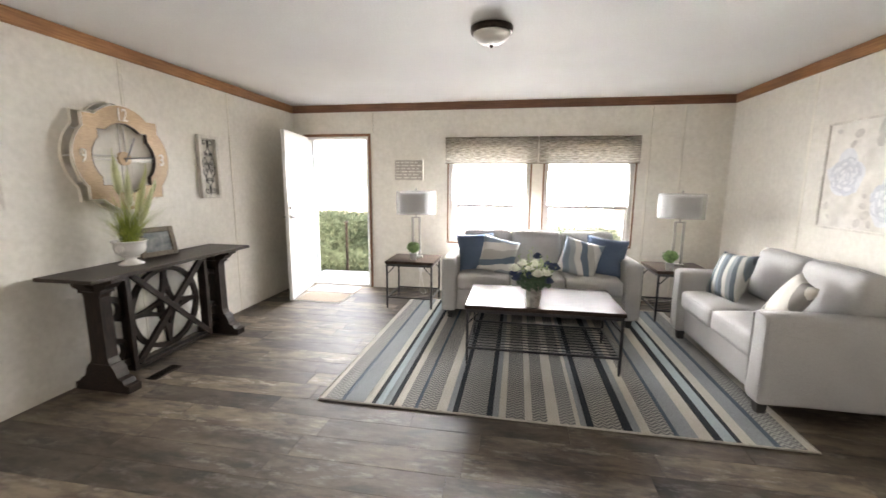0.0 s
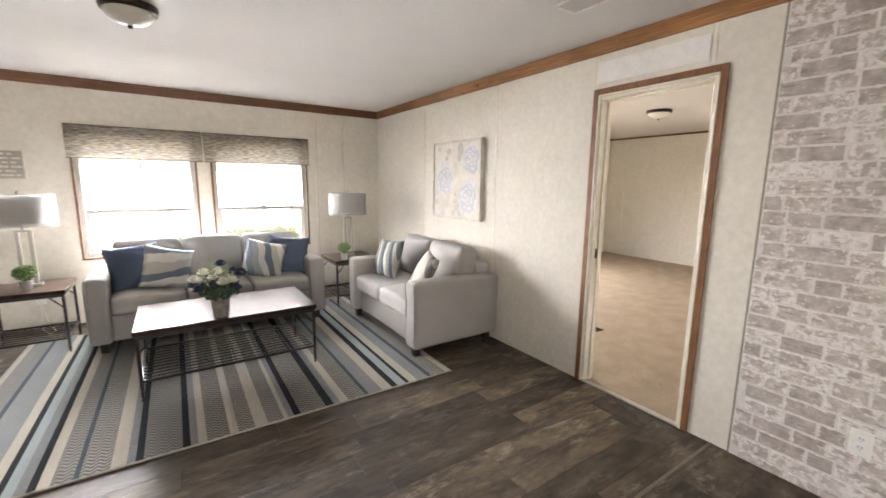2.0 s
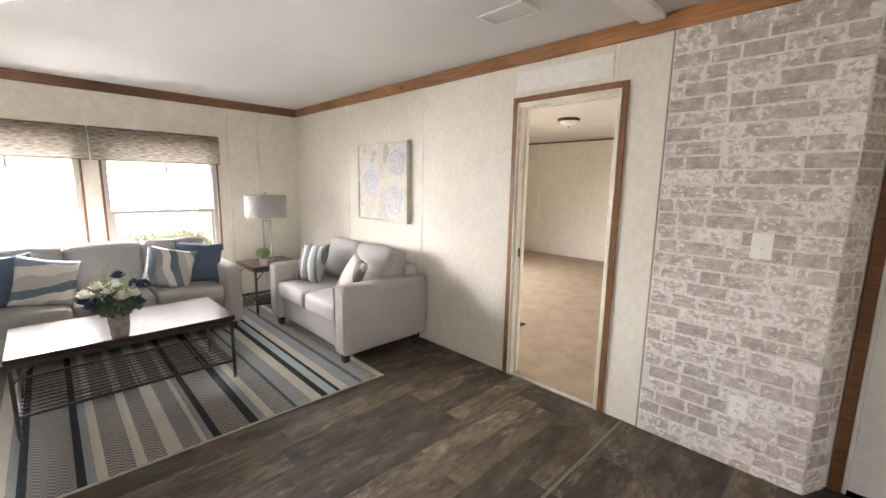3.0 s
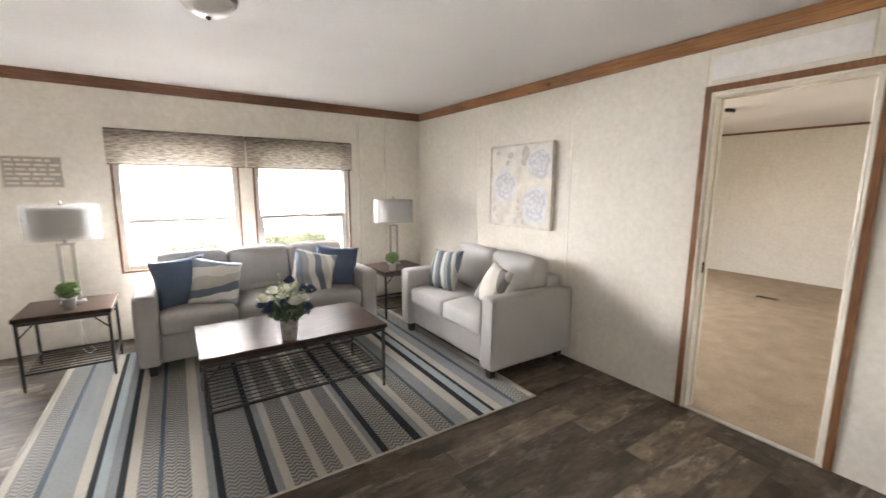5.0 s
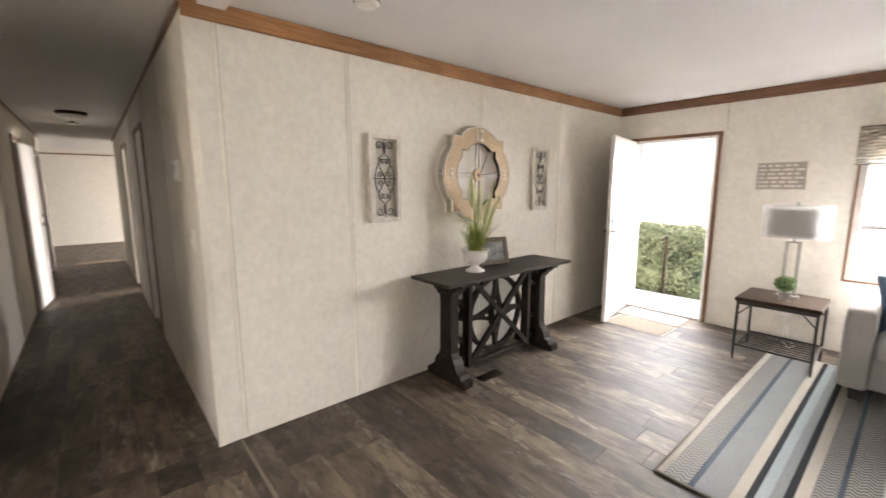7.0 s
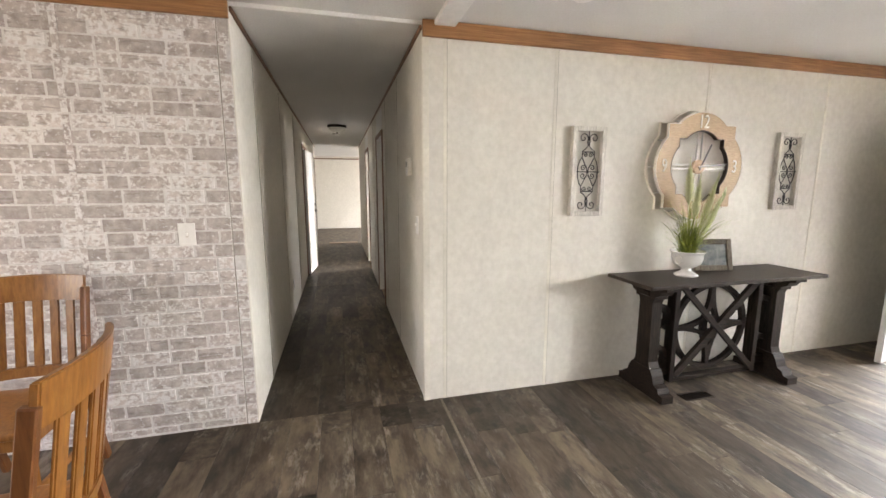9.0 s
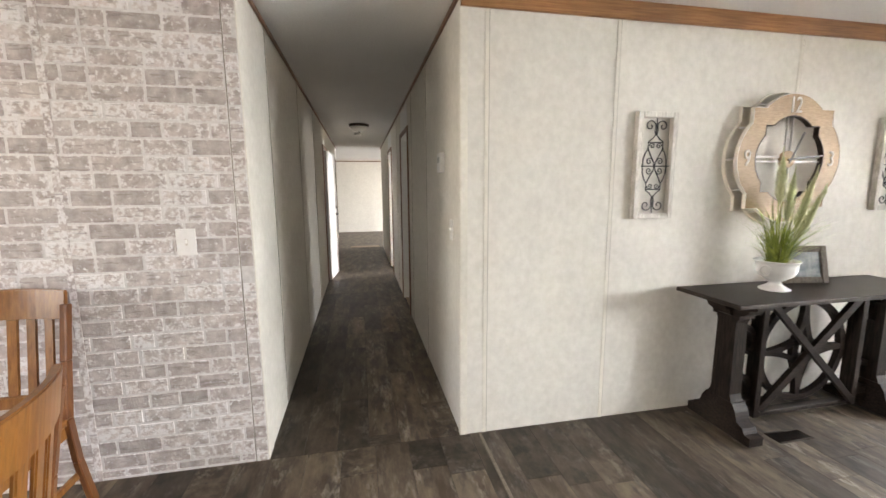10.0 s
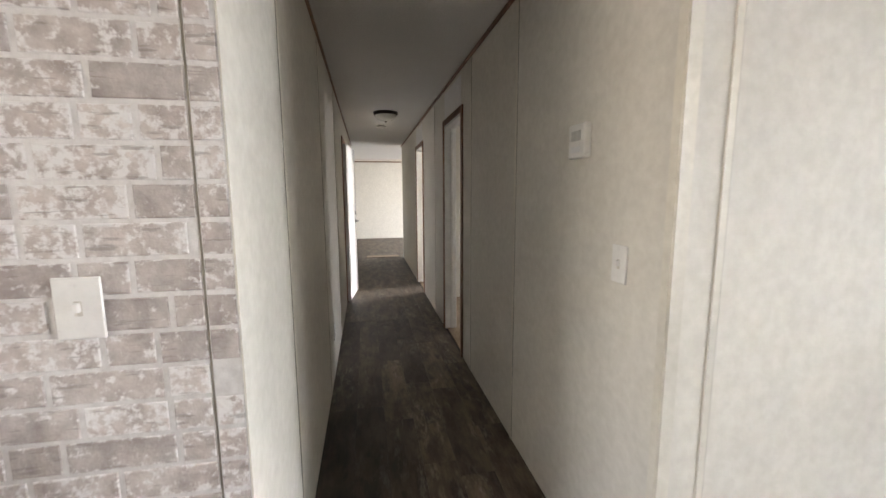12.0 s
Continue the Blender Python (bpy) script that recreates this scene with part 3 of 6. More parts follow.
wall("wall_east_south", "y", EAST + 0.16, EAST + 0.16 + T, SOUTH, -0.17, 0, TOP, [(-1.01, -0.22, 0, 2.03)], M_WALL, "cream panel wall with a closed white door")
wall("wall_closet", "x", -1.2, -1.1, EAST + 0.3, EAST + 1.4, 0, TOP, [], M_WALL, "plain cream wall closing the closet")
wall("wall_closet_back", "y", EAST + 1.3, EAST + 1.4, SOUTH, 0.5, 0, TOP, [], M_WALL, "plain cream wall closing the closet")

# hallway and the rooms off it
wall("wall_hall_north", "x", HALL_N, HALL_N + T, HALL_END, WEST, 0, TOP, [(-5.91, -5.19, 0, 2.02), (-8.15, -7.45, 0, 2.02)], M_WALL, "cream panel hallway wall with two open doorways")
wall("wall_hall_south", "x", HALL_S - T, HALL_S, HALL_END, WEST - T, 0, TOP, [(-7.87, -7.13, 0, 2.02), (-10.35, -9.6, 0, 2.02)], M_WALL, "cream panel hallway wall with a door ajar and a doorway")
wall("wall_far_west", "y", FAR - T, FAR, SOUTH, NORTH, 0, TOP, [], M_WALL, "bright cream end wall past the hallway")
wall("wall_rooms_north", "x", NORTH, NORTH + 0.14, FAR - T, WEST - T, -0.1, TOP, [(-6.6, -5.6, 0.9, 1.9), (-9.2, -8.2, 0.9, 1.9), (-13.7, -11.6, 0.8, 2.0)], M_WALL, "cream outer wall of the side rooms")
wall("wall_rooms_south", "x", SOUTH - 0.14, SOUTH, FAR - T, WEST - T, -0.1, TOP, [(-8.9, -8.0, 1.1, 1.9), (-10.2, -9.6, 1.1, 1.9)], M_WALL, "cream outer wall of the side rooms")
wall("wall_room_divider_a", "y", -4.2, -4.1, HALL_N + T, NORTH, 0, TOP, [], M_WALL, "plain cream room wall")
wall("wall_room_divider_b", "y", -7.2, -7.1, HALL_N + T, NORTH, 0, TOP, [], M_WALL, "plain cream room wall")
wall("wall_room_divider_c", "y", HALL_END, HALL_END + 0.1, HALL_N + T, NORTH, 0, TOP, [], M_WALL, "plain cream room wall")
wall("wall_room_divider_d", "y", HALL_END, HALL_END + 0.1, SOUTH, HALL_S - T, 0, TOP, [], M_WALL, "plain cream room wall")
wall("wall_room_divider_e", "y", -9.25, -9.15, SOUTH, HALL_S - T, 0, TOP, [], M_WALL, "plain cream room wall")
wall("wall_room_divider_f", "y", -5.6, -5.5, SOUTH, HALL_S - T, 0, TOP, [], M_WALL, "plain cream room wall")

# bedroom
wall("wall_bedroom_north", "x", NORTH, NORTH + 0.14, EAST + T, 7.92, -0.1, TOP, [(3.1, 5.5, 0.6, 2.0)], M_WALL, "cream bedroom wall with a window opening")
wall("wall_bedroom_east", "y", 7.80, 7.92, 0.4, NORTH, 0, TOP, [], M_WALL, "cream mottled far bedroom wall")
wall("wall_bedroom_south", "x", 0.5, 0.6, EAST + T, 7.80, 0, TOP, [], M_WALL, "plain cream bedroom wall")

single("ceiling", B(FAR - T, 7.92, SOUTH - 0.14, NORTH + 0.14, TOP, TOP + 0.12), M_CEIL, "flat white stippled ceiling", "ceiling", kind="structure")
single("ceiling_hall", B(HALL_END, WEST - 0.012, HALL_S, HALL_N, TOP - 0.024, TOP - 0.002), M_CEIL, "flat white stippled hallway ceiling", "ceiling", kind="structure")
floor = single("floor", B(FAR, EAST + 0.16, SOUTH, NORTH + 0.0, -0.1, -0.0045), M_BASE, "grey-brown weathered wood plank floor", "floor", kind="structure")
single("floor_bedroom", B(EAST + 0.012, 7.82, 0.5, NORTH, -0.1, 0.006), M_CARPET, "beige cut-pile carpet in the bedroom", "floor", kind="structure")
single("floor_rooms_north", B(HALL_END, WEST - T, HALL_N + 0.02, NORTH, -0.0044, 0.006), M_CARPET, "beige carpet in the side rooms", "floor", kind="structure")
single("floor_rooms_south", B(HALL_END, WEST - T, SOUTH, HALL_S - 0.02, -0.0044, 0.006), M_CARPET, "beige carpet in the side rooms", "floor", kind="structure")

# crown boards and battens
def trim(name, bm, mat, label, parent=None):
    ob = single(name, bm, mat, label, "trim", kind="structure")
    return ob


# One stain, darker on the backlit north wall, brighter on lit sides, by colour
trim("trim_crown_north", B(WEST, EAST, NORTH - 0.02, NORTH - 0.001, CROWN, TOP - 0.001, bevel=0.003), material("crown_board_x_shaded", (0.12, 0.052, 0.026), (0.22, 0.10, 0.05), 0.42, scale=7, stretch=(0.6, 8, 14), bump=0.15, patch=0.2, patch_scale=2), "stained brown crown board")
M_CY_LIT = material("crown_board_y_lit", (0.24, 0.105, 0.04), (0.40, 0.195, 0.082), 0.42, scale=7, stretch=(8, 0.6, 14), bump=0.15, patch=0.25, patch_scale=2)


def add_knots(m, size, colour):
    """Small dark knots scattered along a board."""
    n, l = m.node_tree.nodes, m.node_tree.links
    bs = n["Principled BSDF"]
    base = bs.inputs["Base Color"].links[0].from_socket
    tc, mp, vo, rng_, mx = n.new("ShaderNodeTexCoord"), n.new("ShaderNodeMapping"), n.new("ShaderNodeTexVoronoi"), n.new("ShaderNodeMapRange"), n.new("ShaderNodeMix")
    mp.inputs["Scale"].default_value = size
    vo.inputs["Scale"].default_value = 1.0
    l.new(tc.outputs["Object"], mp.inputs[0])
    l.new(mp.outputs[0], vo.inputs["Vector"])
    for k, v in (("From Min", 0.03), ("From Max", 0.10), ("To Min", 0.85), ("To Max", 0.0)):
        rng_.inputs[k].default_value = v
    l.new(vo.outputs["Distance"], rng_.inputs["Value"])
    mx.data_type = "RGBA"
    l.new(rng_.outputs[0], mx.inputs[0])
    l.new(base, mx.inputs[6])
    mx.inputs[7].default_value = (*colour, 1)
    l.new(mx.outputs[2], bs.inputs["Base Color"])


add_knots(M_CY_LIT, (4.0, 2.6, 5.0), (0.06, 0.024, 0.01))
trim("trim_crown_west", B(WEST + 0.001, WEST + 0.02, HALL_N - 0.003, NORTH - 0.021, CROWN, TOP - 0.001, bevel=0.003), M_CY_LIT, "stained brown crown board")
trim("trim_crown_east", B(EAST - 0.02, EAST - 0.001, -0.085, NORTH - 0.021, CROWN, TOP - 0.001, bevel=0.003), M_CY_LIT, "stained brown crown board")
trim("trim_crown_brick", B(WEST + 0.001, WEST + 0.02, SOUTH, HALL_S + 0.004, CROWN, TOP - 0.001, bevel=0.003), M_CY_LIT, "stained brown crown board")
for y0, y1 in ((HALL_N - 0.016, HALL_N - 0.001), (HALL_S + 0.001, HALL_S + 0.016)):
    trim("trim_hall_ceiling", B(HALL_END, WEST - 0.014, y0, y1, TOP - 0.05, TOP - 0.025, bevel=0.002), M_CROWN, "thin dark brown ceiling trim")
trim("trim_far_crown", B(FAR + 0.001, FAR + 0.02, SOUTH, NORTH, CROWN, CROWN + 0.03), M_CROWN, "thin dark brown ceiling trim")
trim("trim_bedroom_crown_east", B(7.782, 7.799, 0.6, NORTH, TOP - 0.034, TOP - 0.001), M_CROWN, "thin dark brown ceiling trim")
trim("trim_bedroom_crown_north", B(EAST + T, 7.782, NORTH - 0.02, NORTH - 0.001, TOP - 0.034, TOP - 0.001), M_CROWN, "thin dark brown ceiling trim")
trim("trim_ceiling_beam", B(WEST - 0.01, EAST - 0.021, 0.735, 0.865, TOP - 0.03, TOP - 0.001, bevel=0.006, seg=2), M_WHITE, "white painted ceiling joint cover")
trim("trim_floor_joint", B(WEST + 0.002, EAST - 0.002, 0.768, 0.785, -0.002, 0.004, bevel=0.0015), M_GREYWOOD, "narrow floor joint strip")
trim("trim_threshold", B(EAST - 0.012, EAST + 0.03, 0.955, 1.665, 0.0005, 0.012, bevel=0.003), M_PEWTER, "pale metal carpet threshold strip")


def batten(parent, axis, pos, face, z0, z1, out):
    """A thin joint strip on a panel wall, its edge shade drawn as a dark line; out: the way it stands proud."""
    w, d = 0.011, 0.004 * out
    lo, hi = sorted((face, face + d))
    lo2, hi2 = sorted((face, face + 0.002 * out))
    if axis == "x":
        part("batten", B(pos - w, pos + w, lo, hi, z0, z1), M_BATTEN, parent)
        part("batten_shade", B(pos + w, pos + w + 0.003, lo2, hi2, z0, z1), M_SHADE_LINE, parent)
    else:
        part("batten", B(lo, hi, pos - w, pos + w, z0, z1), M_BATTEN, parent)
        part("batten_shade", B(lo2, hi2, pos + w, pos + w + 0.003, z0, z1), M_SHADE_LINE, parent)


for y in (0.805, 1.548, 2.77, 3.93):
    batten(wall_w, "y", y, WEST, 0, CROWN, 1)
for y, z in ((3.94, 0), (2.71, 0), (1.70, 2.09), (0.99, 2.09)):
    batten(wall_e, "y", y, EAST, z, CROWN, -1)
for x, z in ((-1.745, 2.03), (1.60, 0), (1.95, 0)):
    batten(wall_n, "x", x, NORTH, z, CROWN, -1)
part("filler_panel", B(EAST - 0.005, EAST, 1.01, 1.69, 2.115, 2.25, bevel=0.001), M_WHITE, wall_e, "white filler strip above the doorway")
part("corner_strip", B(WEST, WEST + 0.005, HALL_N - 0.003, HALL_N + 0.035, 0.0, CROWN), M_BATTEN, wall_w)
part("corner_strip", B(WEST - 0.03, WEST, HALL_N - 0.006, HALL_N - 0.001, 0.0, CROWN), M_BATTEN, wall_w)
for x in (-3.98, -4.9, -6.5):
    bm = B(x - 0.011, x + 0.011, HALL_N - 0.004, HALL_N, 0, TOP - 0.05)
    part("batten", bm, M_BATTEN, bpy.data.objects["wall_hall_north"])
    part("batten_shade", B(x + 0.011, x + 0.014, HALL_N - 0.002, HALL_N, 0, TOP - 0.05), M_SHADE_LINE, bpy.data.objects["wall_hall_north"])
for xa, xb in ((-5.89, -5.21), (-8.13, -7.47)):
    part("filler_panel", B(xa, xb, HALL_N - 0.005, HALL_N - 0.0003, 2.08, 2.31, bevel=0.001), M_WHITE, bpy.data.objects["wall_hall_north"], "white filler strip above the doorway")
for x in (-3.45, -4.7, -5.95):
    part("batten", B(x - 0.011, x + 0.011, HALL_S, HALL_S + 0.004, 0, TOP - 0.05), M_BATTEN, bpy.data.objects["wall_hall_south"])
    part("batten_shade", B(x + 0.011, x + 0.014, HALL_S, HALL_S + 0.002, 0, TOP - 0.05), M_SHADE_LINE, bpy.data.objects["wall_hall_south"])
part("end_panel", B(WEST - T - 0.001, WEST + 0.001, HALL_S - 0.001, HALL_S + 0.003, 0, TOP - 0.025), M_WALL, bpy.data.objects["wall_hall_south"])
for y in (3.6, 4.82):
    part("batten", B(7.796, 7.80, y - 0.011, y + 0.011, 0, TOP - 0.05), M_BATTEN, bpy.data.objects["wall_bedroom_east"])


M_CASING = material("stained_brown_casing", (0.15, 0.066, 0.03), (0.28, 0.13, 0.062), 0.42, scale=9, stretch=(10, 10, 0.8), bump=0.12, patch=0.18, patch_scale=2.5)


def door_casing(name, axis, face, out, a0, a1, top, depth, mat, label, w=0.05, lip=0.0, lining=None):
    """Casing round a doorway on one face, and the pale jamb lining the opening."""
    t = thing(name, Matrix(), label, "door frame", kind="structure")
    lining = lining or M_WHITE
    f0, f1 = sorted((face + 0.0005 * out, face + 0.014 * out))
    j0, j1 = sorted((face + 0.004 * out, face - depth * out))

    def b(n, p, q, r0, r1, z0, z1, m):
        part(n, B(p, q, r0, r1, z0, z1, bevel=0.003) if axis == "x" else B(r0, r1, p, q, z0, z1, bevel=0.003), m, t)
    b("casing", a0 - w, a0 - lip, f0, f1, 0, top + w, mat)
    b("casing", a1 + lip, a1 + w, f0, f1, 0, top + w, mat)
    b("casing", a0 - lip, a1 + lip, f0, f1, top + lip, top + w, mat)
    if lip:
        b("jamb_edge", a0 - lip, a0, f0, f1, 0, top + lip, lining)
        b("jamb_edge", a1, a1 + lip, f0, f1, 0, top + lip, lining)
        b("jamb_edge", a0, a1, f0, f1, top, top + lip, lining)
    b("jamb", a0, a0 + 0.018, j0, j1, 0, top - 0.018, lining)
    b("jamb", a1 - 0.018, a1, j0, j1, 0, top - 0.018, lining)
    b("jamb", a0, a1, j0, j1, top - 0.018, top, lining)
    s0, s1 = sorted((face - depth * 0.45 * out, face - depth * 0.75 * out))
    b("stop", a0 + 0.018, a0 + 0.03, s0, s1, 0, top - 0.03, lining)
    b("stop", a1 - 0.03, a1 - 0.018, s0, s1, 0, top - 0.03, lining)
    b("stop", a0 + 0.018, a1 - 0.018, s0, s1, top - 0.03, top - 0.018, lining)
    return t


bd = door_casing("door_frame_1", "y", EAST, -1, 0.955, 1.665, 2.03, T, M_CASING, "stained brown casing round the open bedroom doorway", lip=0.012, lining=M_BATTEN)
for z in (0.32, 1.05, 1.78):
    part("hinge", B(EAST + 0.02, EAST + 0.05, 0.972, 0.978, z - 0.045, z + 0.045), M_PEWTER, bd, "small steel hinge leaf")
part("strike_plate", B(EAST + 0.03, EAST + 0.055, 1.643, 1.648, 0.93, 1.0), M_BRONZE, bd)
door_casing("door_frame_2", "x", HALL_N, -1, -5.91, -5.19, 2.02, T, M_CROWN, "dark brown casing round an open hallway doorway")
door_casing("door_frame_3", "x", HALL_N, -1, -8.15, -7.45, 2.02, T, M_CROWN, "dark brown casing round an open hallway doorway")
door_casing("door_frame_4", "x", HALL_S, 1, -7.87, -7.13, 2.02, T, M_CROWN, "dark brown casing round a hallway door")
door_casing("door_frame_5", "x", HALL_S, 1, -10.35, -9.6, 2.02, T, M_CROWN, "dark brown casing round an open hallway doorway")
door_casing("door_frame_6", "y", EAST + 0.16, -1, -1.01, -0.22, 2.03, T, M_CROWN, "stained brown casing round a white door")


def panel_door(name, at, w, h, label, two_handles=True):
    """A flush door leaf with lever handles; local x runs from hinge to free edge."""
    t = thing(name, at, label, "door", kind="structure")
    leaf = part("leaf", B(0, w, -0.02, 0.02, 0.012, h, bevel=0.003), M_WHITE, t)
    for s in (-1, 1):
        hx = w - 0.07
        bm = lathe(bmesh.new(), [(0.0, 0), (0.026, 0.0), (0.026, 0.006), (0.012, 0.012), (0.010, 0.045), (0.0, 0.047)], 20)
        bmesh.ops.transform(bm, matrix=pose(hx, s * 0.02, 1.0, -90 * s, 0, 0), verts=bm.verts[:])
        tube(bm, [(hx, s * 0.06, 1.0), (hx - 0.05, s * 0.063, 1.002), (hx - 0.11, s * 0.058, 0.998)], 0.008, 8)
        part("handle", bm, M_STEEL, t, "brushed steel lever handle", smooth=True)
        bm = lathe(bmesh.new(), [(0.0, 0), (0.024, 0.0), (0.022, 0.01), (0.008, 0.014), (0.0, 0.015)], 20)
        bmesh.ops.transform(bm, matrix=pose(hx, s * 0.02, 1.11, -90 * s, 0, 0), verts=bm.verts[:])
        part("deadbolt", bm, M_STEEL, t, "round steel deadbolt", smooth=True)
    return t


swing = math.degrees(math.atan2(4.34 - 5.18, -2.49 + 2.645))
fd = panel_door("door_1", pose(-2.645, 5.18, 0, 0, 0, swing), 0.855, 1.985, "white flush front door standing open into the room")
bm = lathe(bmesh.new(), [(0, 0), (0.011, 0), (0.009, 0.005), (0, 0.006)], 16)
bmesh.ops.transform(bm, matrix=pose(0.43, 0.02, 1.5, -90, 0, 0), verts=bm.verts[:])
part("peephole", bm, M_STEEL, fd, smooth=True)
for z in (0.25, 1.0, 1.75):
    part("hinge", tube(bmesh.new(), [(-0.006, 0.022, z - 0.05), (-0.006, 0.022, z + 0.05)], 0.007, 8), M_STEEL, fd)

closet_door = panel_door("door_2", pose(EAST + 0.205, -0.24, 0, 0, 0, -90), 0.745, 2.01, "closed white flush door in a brown casing")
for z in (0.3, 1.05, 1.8):
    part("hinge", tube(bmesh.new(), [(-0.008, -0.026, z - 0.05), (-0.008, -0.026, z + 0.05)], 0.008, 8), M_BRONZE, closet_door, "dark bronze hinge")
# leaf standing open in the second hallway room
hd = panel_door("door_3", pose(-8.13, HALL_N + 0.13, 0, 0, 0, 78), 0.66, 1.99, "white door standing open into a side room")
hd2 = panel_door("door_4", pose(-7.155, HALL_S + 0.025, 0, 0, 0, 173), 0.69, 1.98, "white door standing ajar into the hallway")

# front door frame
ff = thing("door_frame_7", Matrix(), "stained brown casing and white jamb of the front door", "door frame", kind="structure")
x0, x1, _, ht = DOOR
for bx in ((x0 - 0.035, x0, 0, ht + 0.035), (x1, x1 + 0.035, 0, ht + 0.035), (x0, x1, ht, ht + 0.035)):
    part("casing", B(bx[0], bx[1], NORTH - 0.014, NORTH - 0.0005, bx[2], bx[3], bevel=0.003), M_CROWN, ff)
for bx in ((x0, x0 + 0.03, 0, ht - 0.03), (x1 - 0.03, x1, 0, ht - 0.03), (x0, x1, ht - 0.03, ht)):
    part("jamb", B(bx[0], bx[1], NORTH - 0.003, NORTH + 0.15, bx[2], bx[3], bevel=0.003), M_VINYL, ff)
part("threshold", B(x0 + 0.03, x1 - 0.03, NORTH - 0.02, NORTH + 0.17, -0.004, 0.028, bevel=0.006), M_PEWTER, ff, "pale metal door sill")
part("screen_stop", B(x0 + 0.03, x0 + 0.055, NORTH + 0.10, NORTH + 0.15, 0.028, ht - 0.03, bevel=0.003), M_VINYL, ff)


def window_unit(name, x0, x1, z0, z1, label):
    t = thing(name, Matrix(), label, "window", kind="structure")
    y = NORTH
    for bx in ((x0 - 0.02, x0, z0 - 0.02, z1 + 0.02), (x1, x1 + 0.02, z0 - 0.02, z1 + 0.02), (x0, x1, z0 - 0.02, z0), (x0, x1, z1, z1 + 0.02)):
        part("casing", B(bx[0], bx[1], y - 0.012, y - 0.0005, bx[2], bx[3], bevel=0.003), M_CROWN, t, "stained brown window casing")
    f = 0.045
    for bx in ((x0, x0 + f, z0, z1), (x1 - f, x1, z0, z1), (x0 + f, x1 - f, z0, z0 + f), (x0 + f, x1 - f, z1 - f, z1)):
        part("window_frame", B(bx[0], bx[1], y + 0.02, y + 0.12, bx[2], bx[3], bevel=0.004), M_VINYL_SHADED, t)
    zr = 1.12
    part("meeting_rail", B(x0 + f, x1 - f, y + 0.045, y + 0.085, zr - 0.022, zr + 0.022, bevel=0.004), M_VINYL_SHADED, t)
    for s0, s1, yy in ((z0 + f, zr - 0.022, y + 0.06), (zr + 0.022, z1 - f, y + 0.08)):
        pane = part("pane", B(x0 + f, x1 - f, yy, yy + 0.004, s0, s1), M_GLASS, t)
        pane.visible_shadow = False
    for s0, s1 in ((z0 + f, zr - 0.022),):
        for bx in ((x0 + f, x0 + f + 0.03), (x1 - f - 0.03, x1 - f)):
            part("sash_stile", B(bx[0], bx[1], y + 0.045, y + 0.075, s0, s1, bevel=0.003), M_VINYL_SHADED, t)
    part("sash_lock", B((x0 + x1) / 2 - 0.03, (x0 + x1) / 2 + 0.03, y + 0.03, y + 0.05, zr + 0.02, zr + 0.04, bevel=0.005), M_PEWTER, t)
    part("tilt_wand", tube(bmesh.new(), [((x0 + x1) / 2 + 0.02, y - 0.02, 1.66), ((x0 + x1) / 2 + 0.024, y - 0.02, 1.15)], 0.006, 6), M_GREYWOOD, t, "thin blind wand")
    return t


window_unit("window_1", *WINDOWS[0], "single-hung window with almond vinyl sash and brown casing")
window_unit("window_2", *WINDOWS[1], "single-hung window with almond vinyl sash and brown casing")


def valance(x0, x1):
    t = thing("window_valance", pose((x0 + x1) / 2, NORTH - 0.055, 1.80), "ribbed taupe fabric valance hanging over the window", "valance", group="window valances")
    w = (x1 - x0) / 2
    bm = bmesh.new()
    rows, cols = 46, 60
    g = []
    for i in range(rows + 1):
        z = 0.15 - 0.305 * i / rows
        row = []
        for j in range(cols + 1):
            x = -w + 2 * w * j / cols
            y = 0.004 * math.sin(i * math.pi / 2 * 1.0) + 0.006 * noise.noise(Vector((x * 5, z * 3, x0))) + 0.004 * math.sin(x * 17 + x0)
            row.append(bm.verts.new((x, y - 0.008, z + 0.004 * noise.noise(Vector((x * 6, 0, x0))))))
        g.append(row)
    for i in range(rows):
        for j in range(cols):
            bm.faces.new((g[i][j], g[i + 1][j], g[i + 1][j + 1], g[i][j + 1]))
    part("cloth", bm, M_VALANCE, t, smooth=True)
    part("hem", tube(bmesh.new(), [(-w, -0.008, -0.155), (0, -0.01, -0.153), (w, -0.008, -0.155)], 0.005, 6), M_GREYWOOD, t)
    part("rod", B(-w, w, 0.0, 0.04, 0.135, 0.16, bevel=0.004), M_GREYWOOD, t, "slim taupe head rail")
    part("bracket", B(-w, -w + 0.02, 0.04, 0.0535, 0.12, 0.16), M_GREYWOOD, t)
    part("bracket", B(w - 0.02, w, 0.04, 0.0535, 0.12, 0.16), M_GREYWOOD, t)
    return t


valance(-0.775, 0.345)
valance(0.36, 1.495)

# ---- outside ----
single("ground", B(-160, 160, 5.4, 260, -0.8, -0.62), M_GROUND, "dry lawn reaching to the distance", "ground", kind="structure")
single("ground_south", B(-160, 160, -260, SOUTH - 0.2, -0.8, -0.62), M_GROUND, "dry lawn reaching to the distance", "ground", kind="structure")
porch = thing("porch", pose(-2.2, 5.9, -0.62), "pale board porch landing outside the front door", "porch", kind="structure")
for i in range(8):
    part("deck_board", B(-0.9, 0.9, -0.555 + i * 0.14, -0.555 + i * 0.14 + 0.133, 0.50, 0.535, bevel=0.004), M_PORCH, porch)
for sx in (-0.85, 0.78):
    for sy in (-0.5, 0.45):
        part("post", B(sx, sx + 0.07, sy, sy + 0.07, 0, 0.50), M_PORCH, porch)
part("step", B(-0.7, 0.7, 0.58, 0.86, 0.27, 0.31, bevel=0.004), M_PORCH, porch)
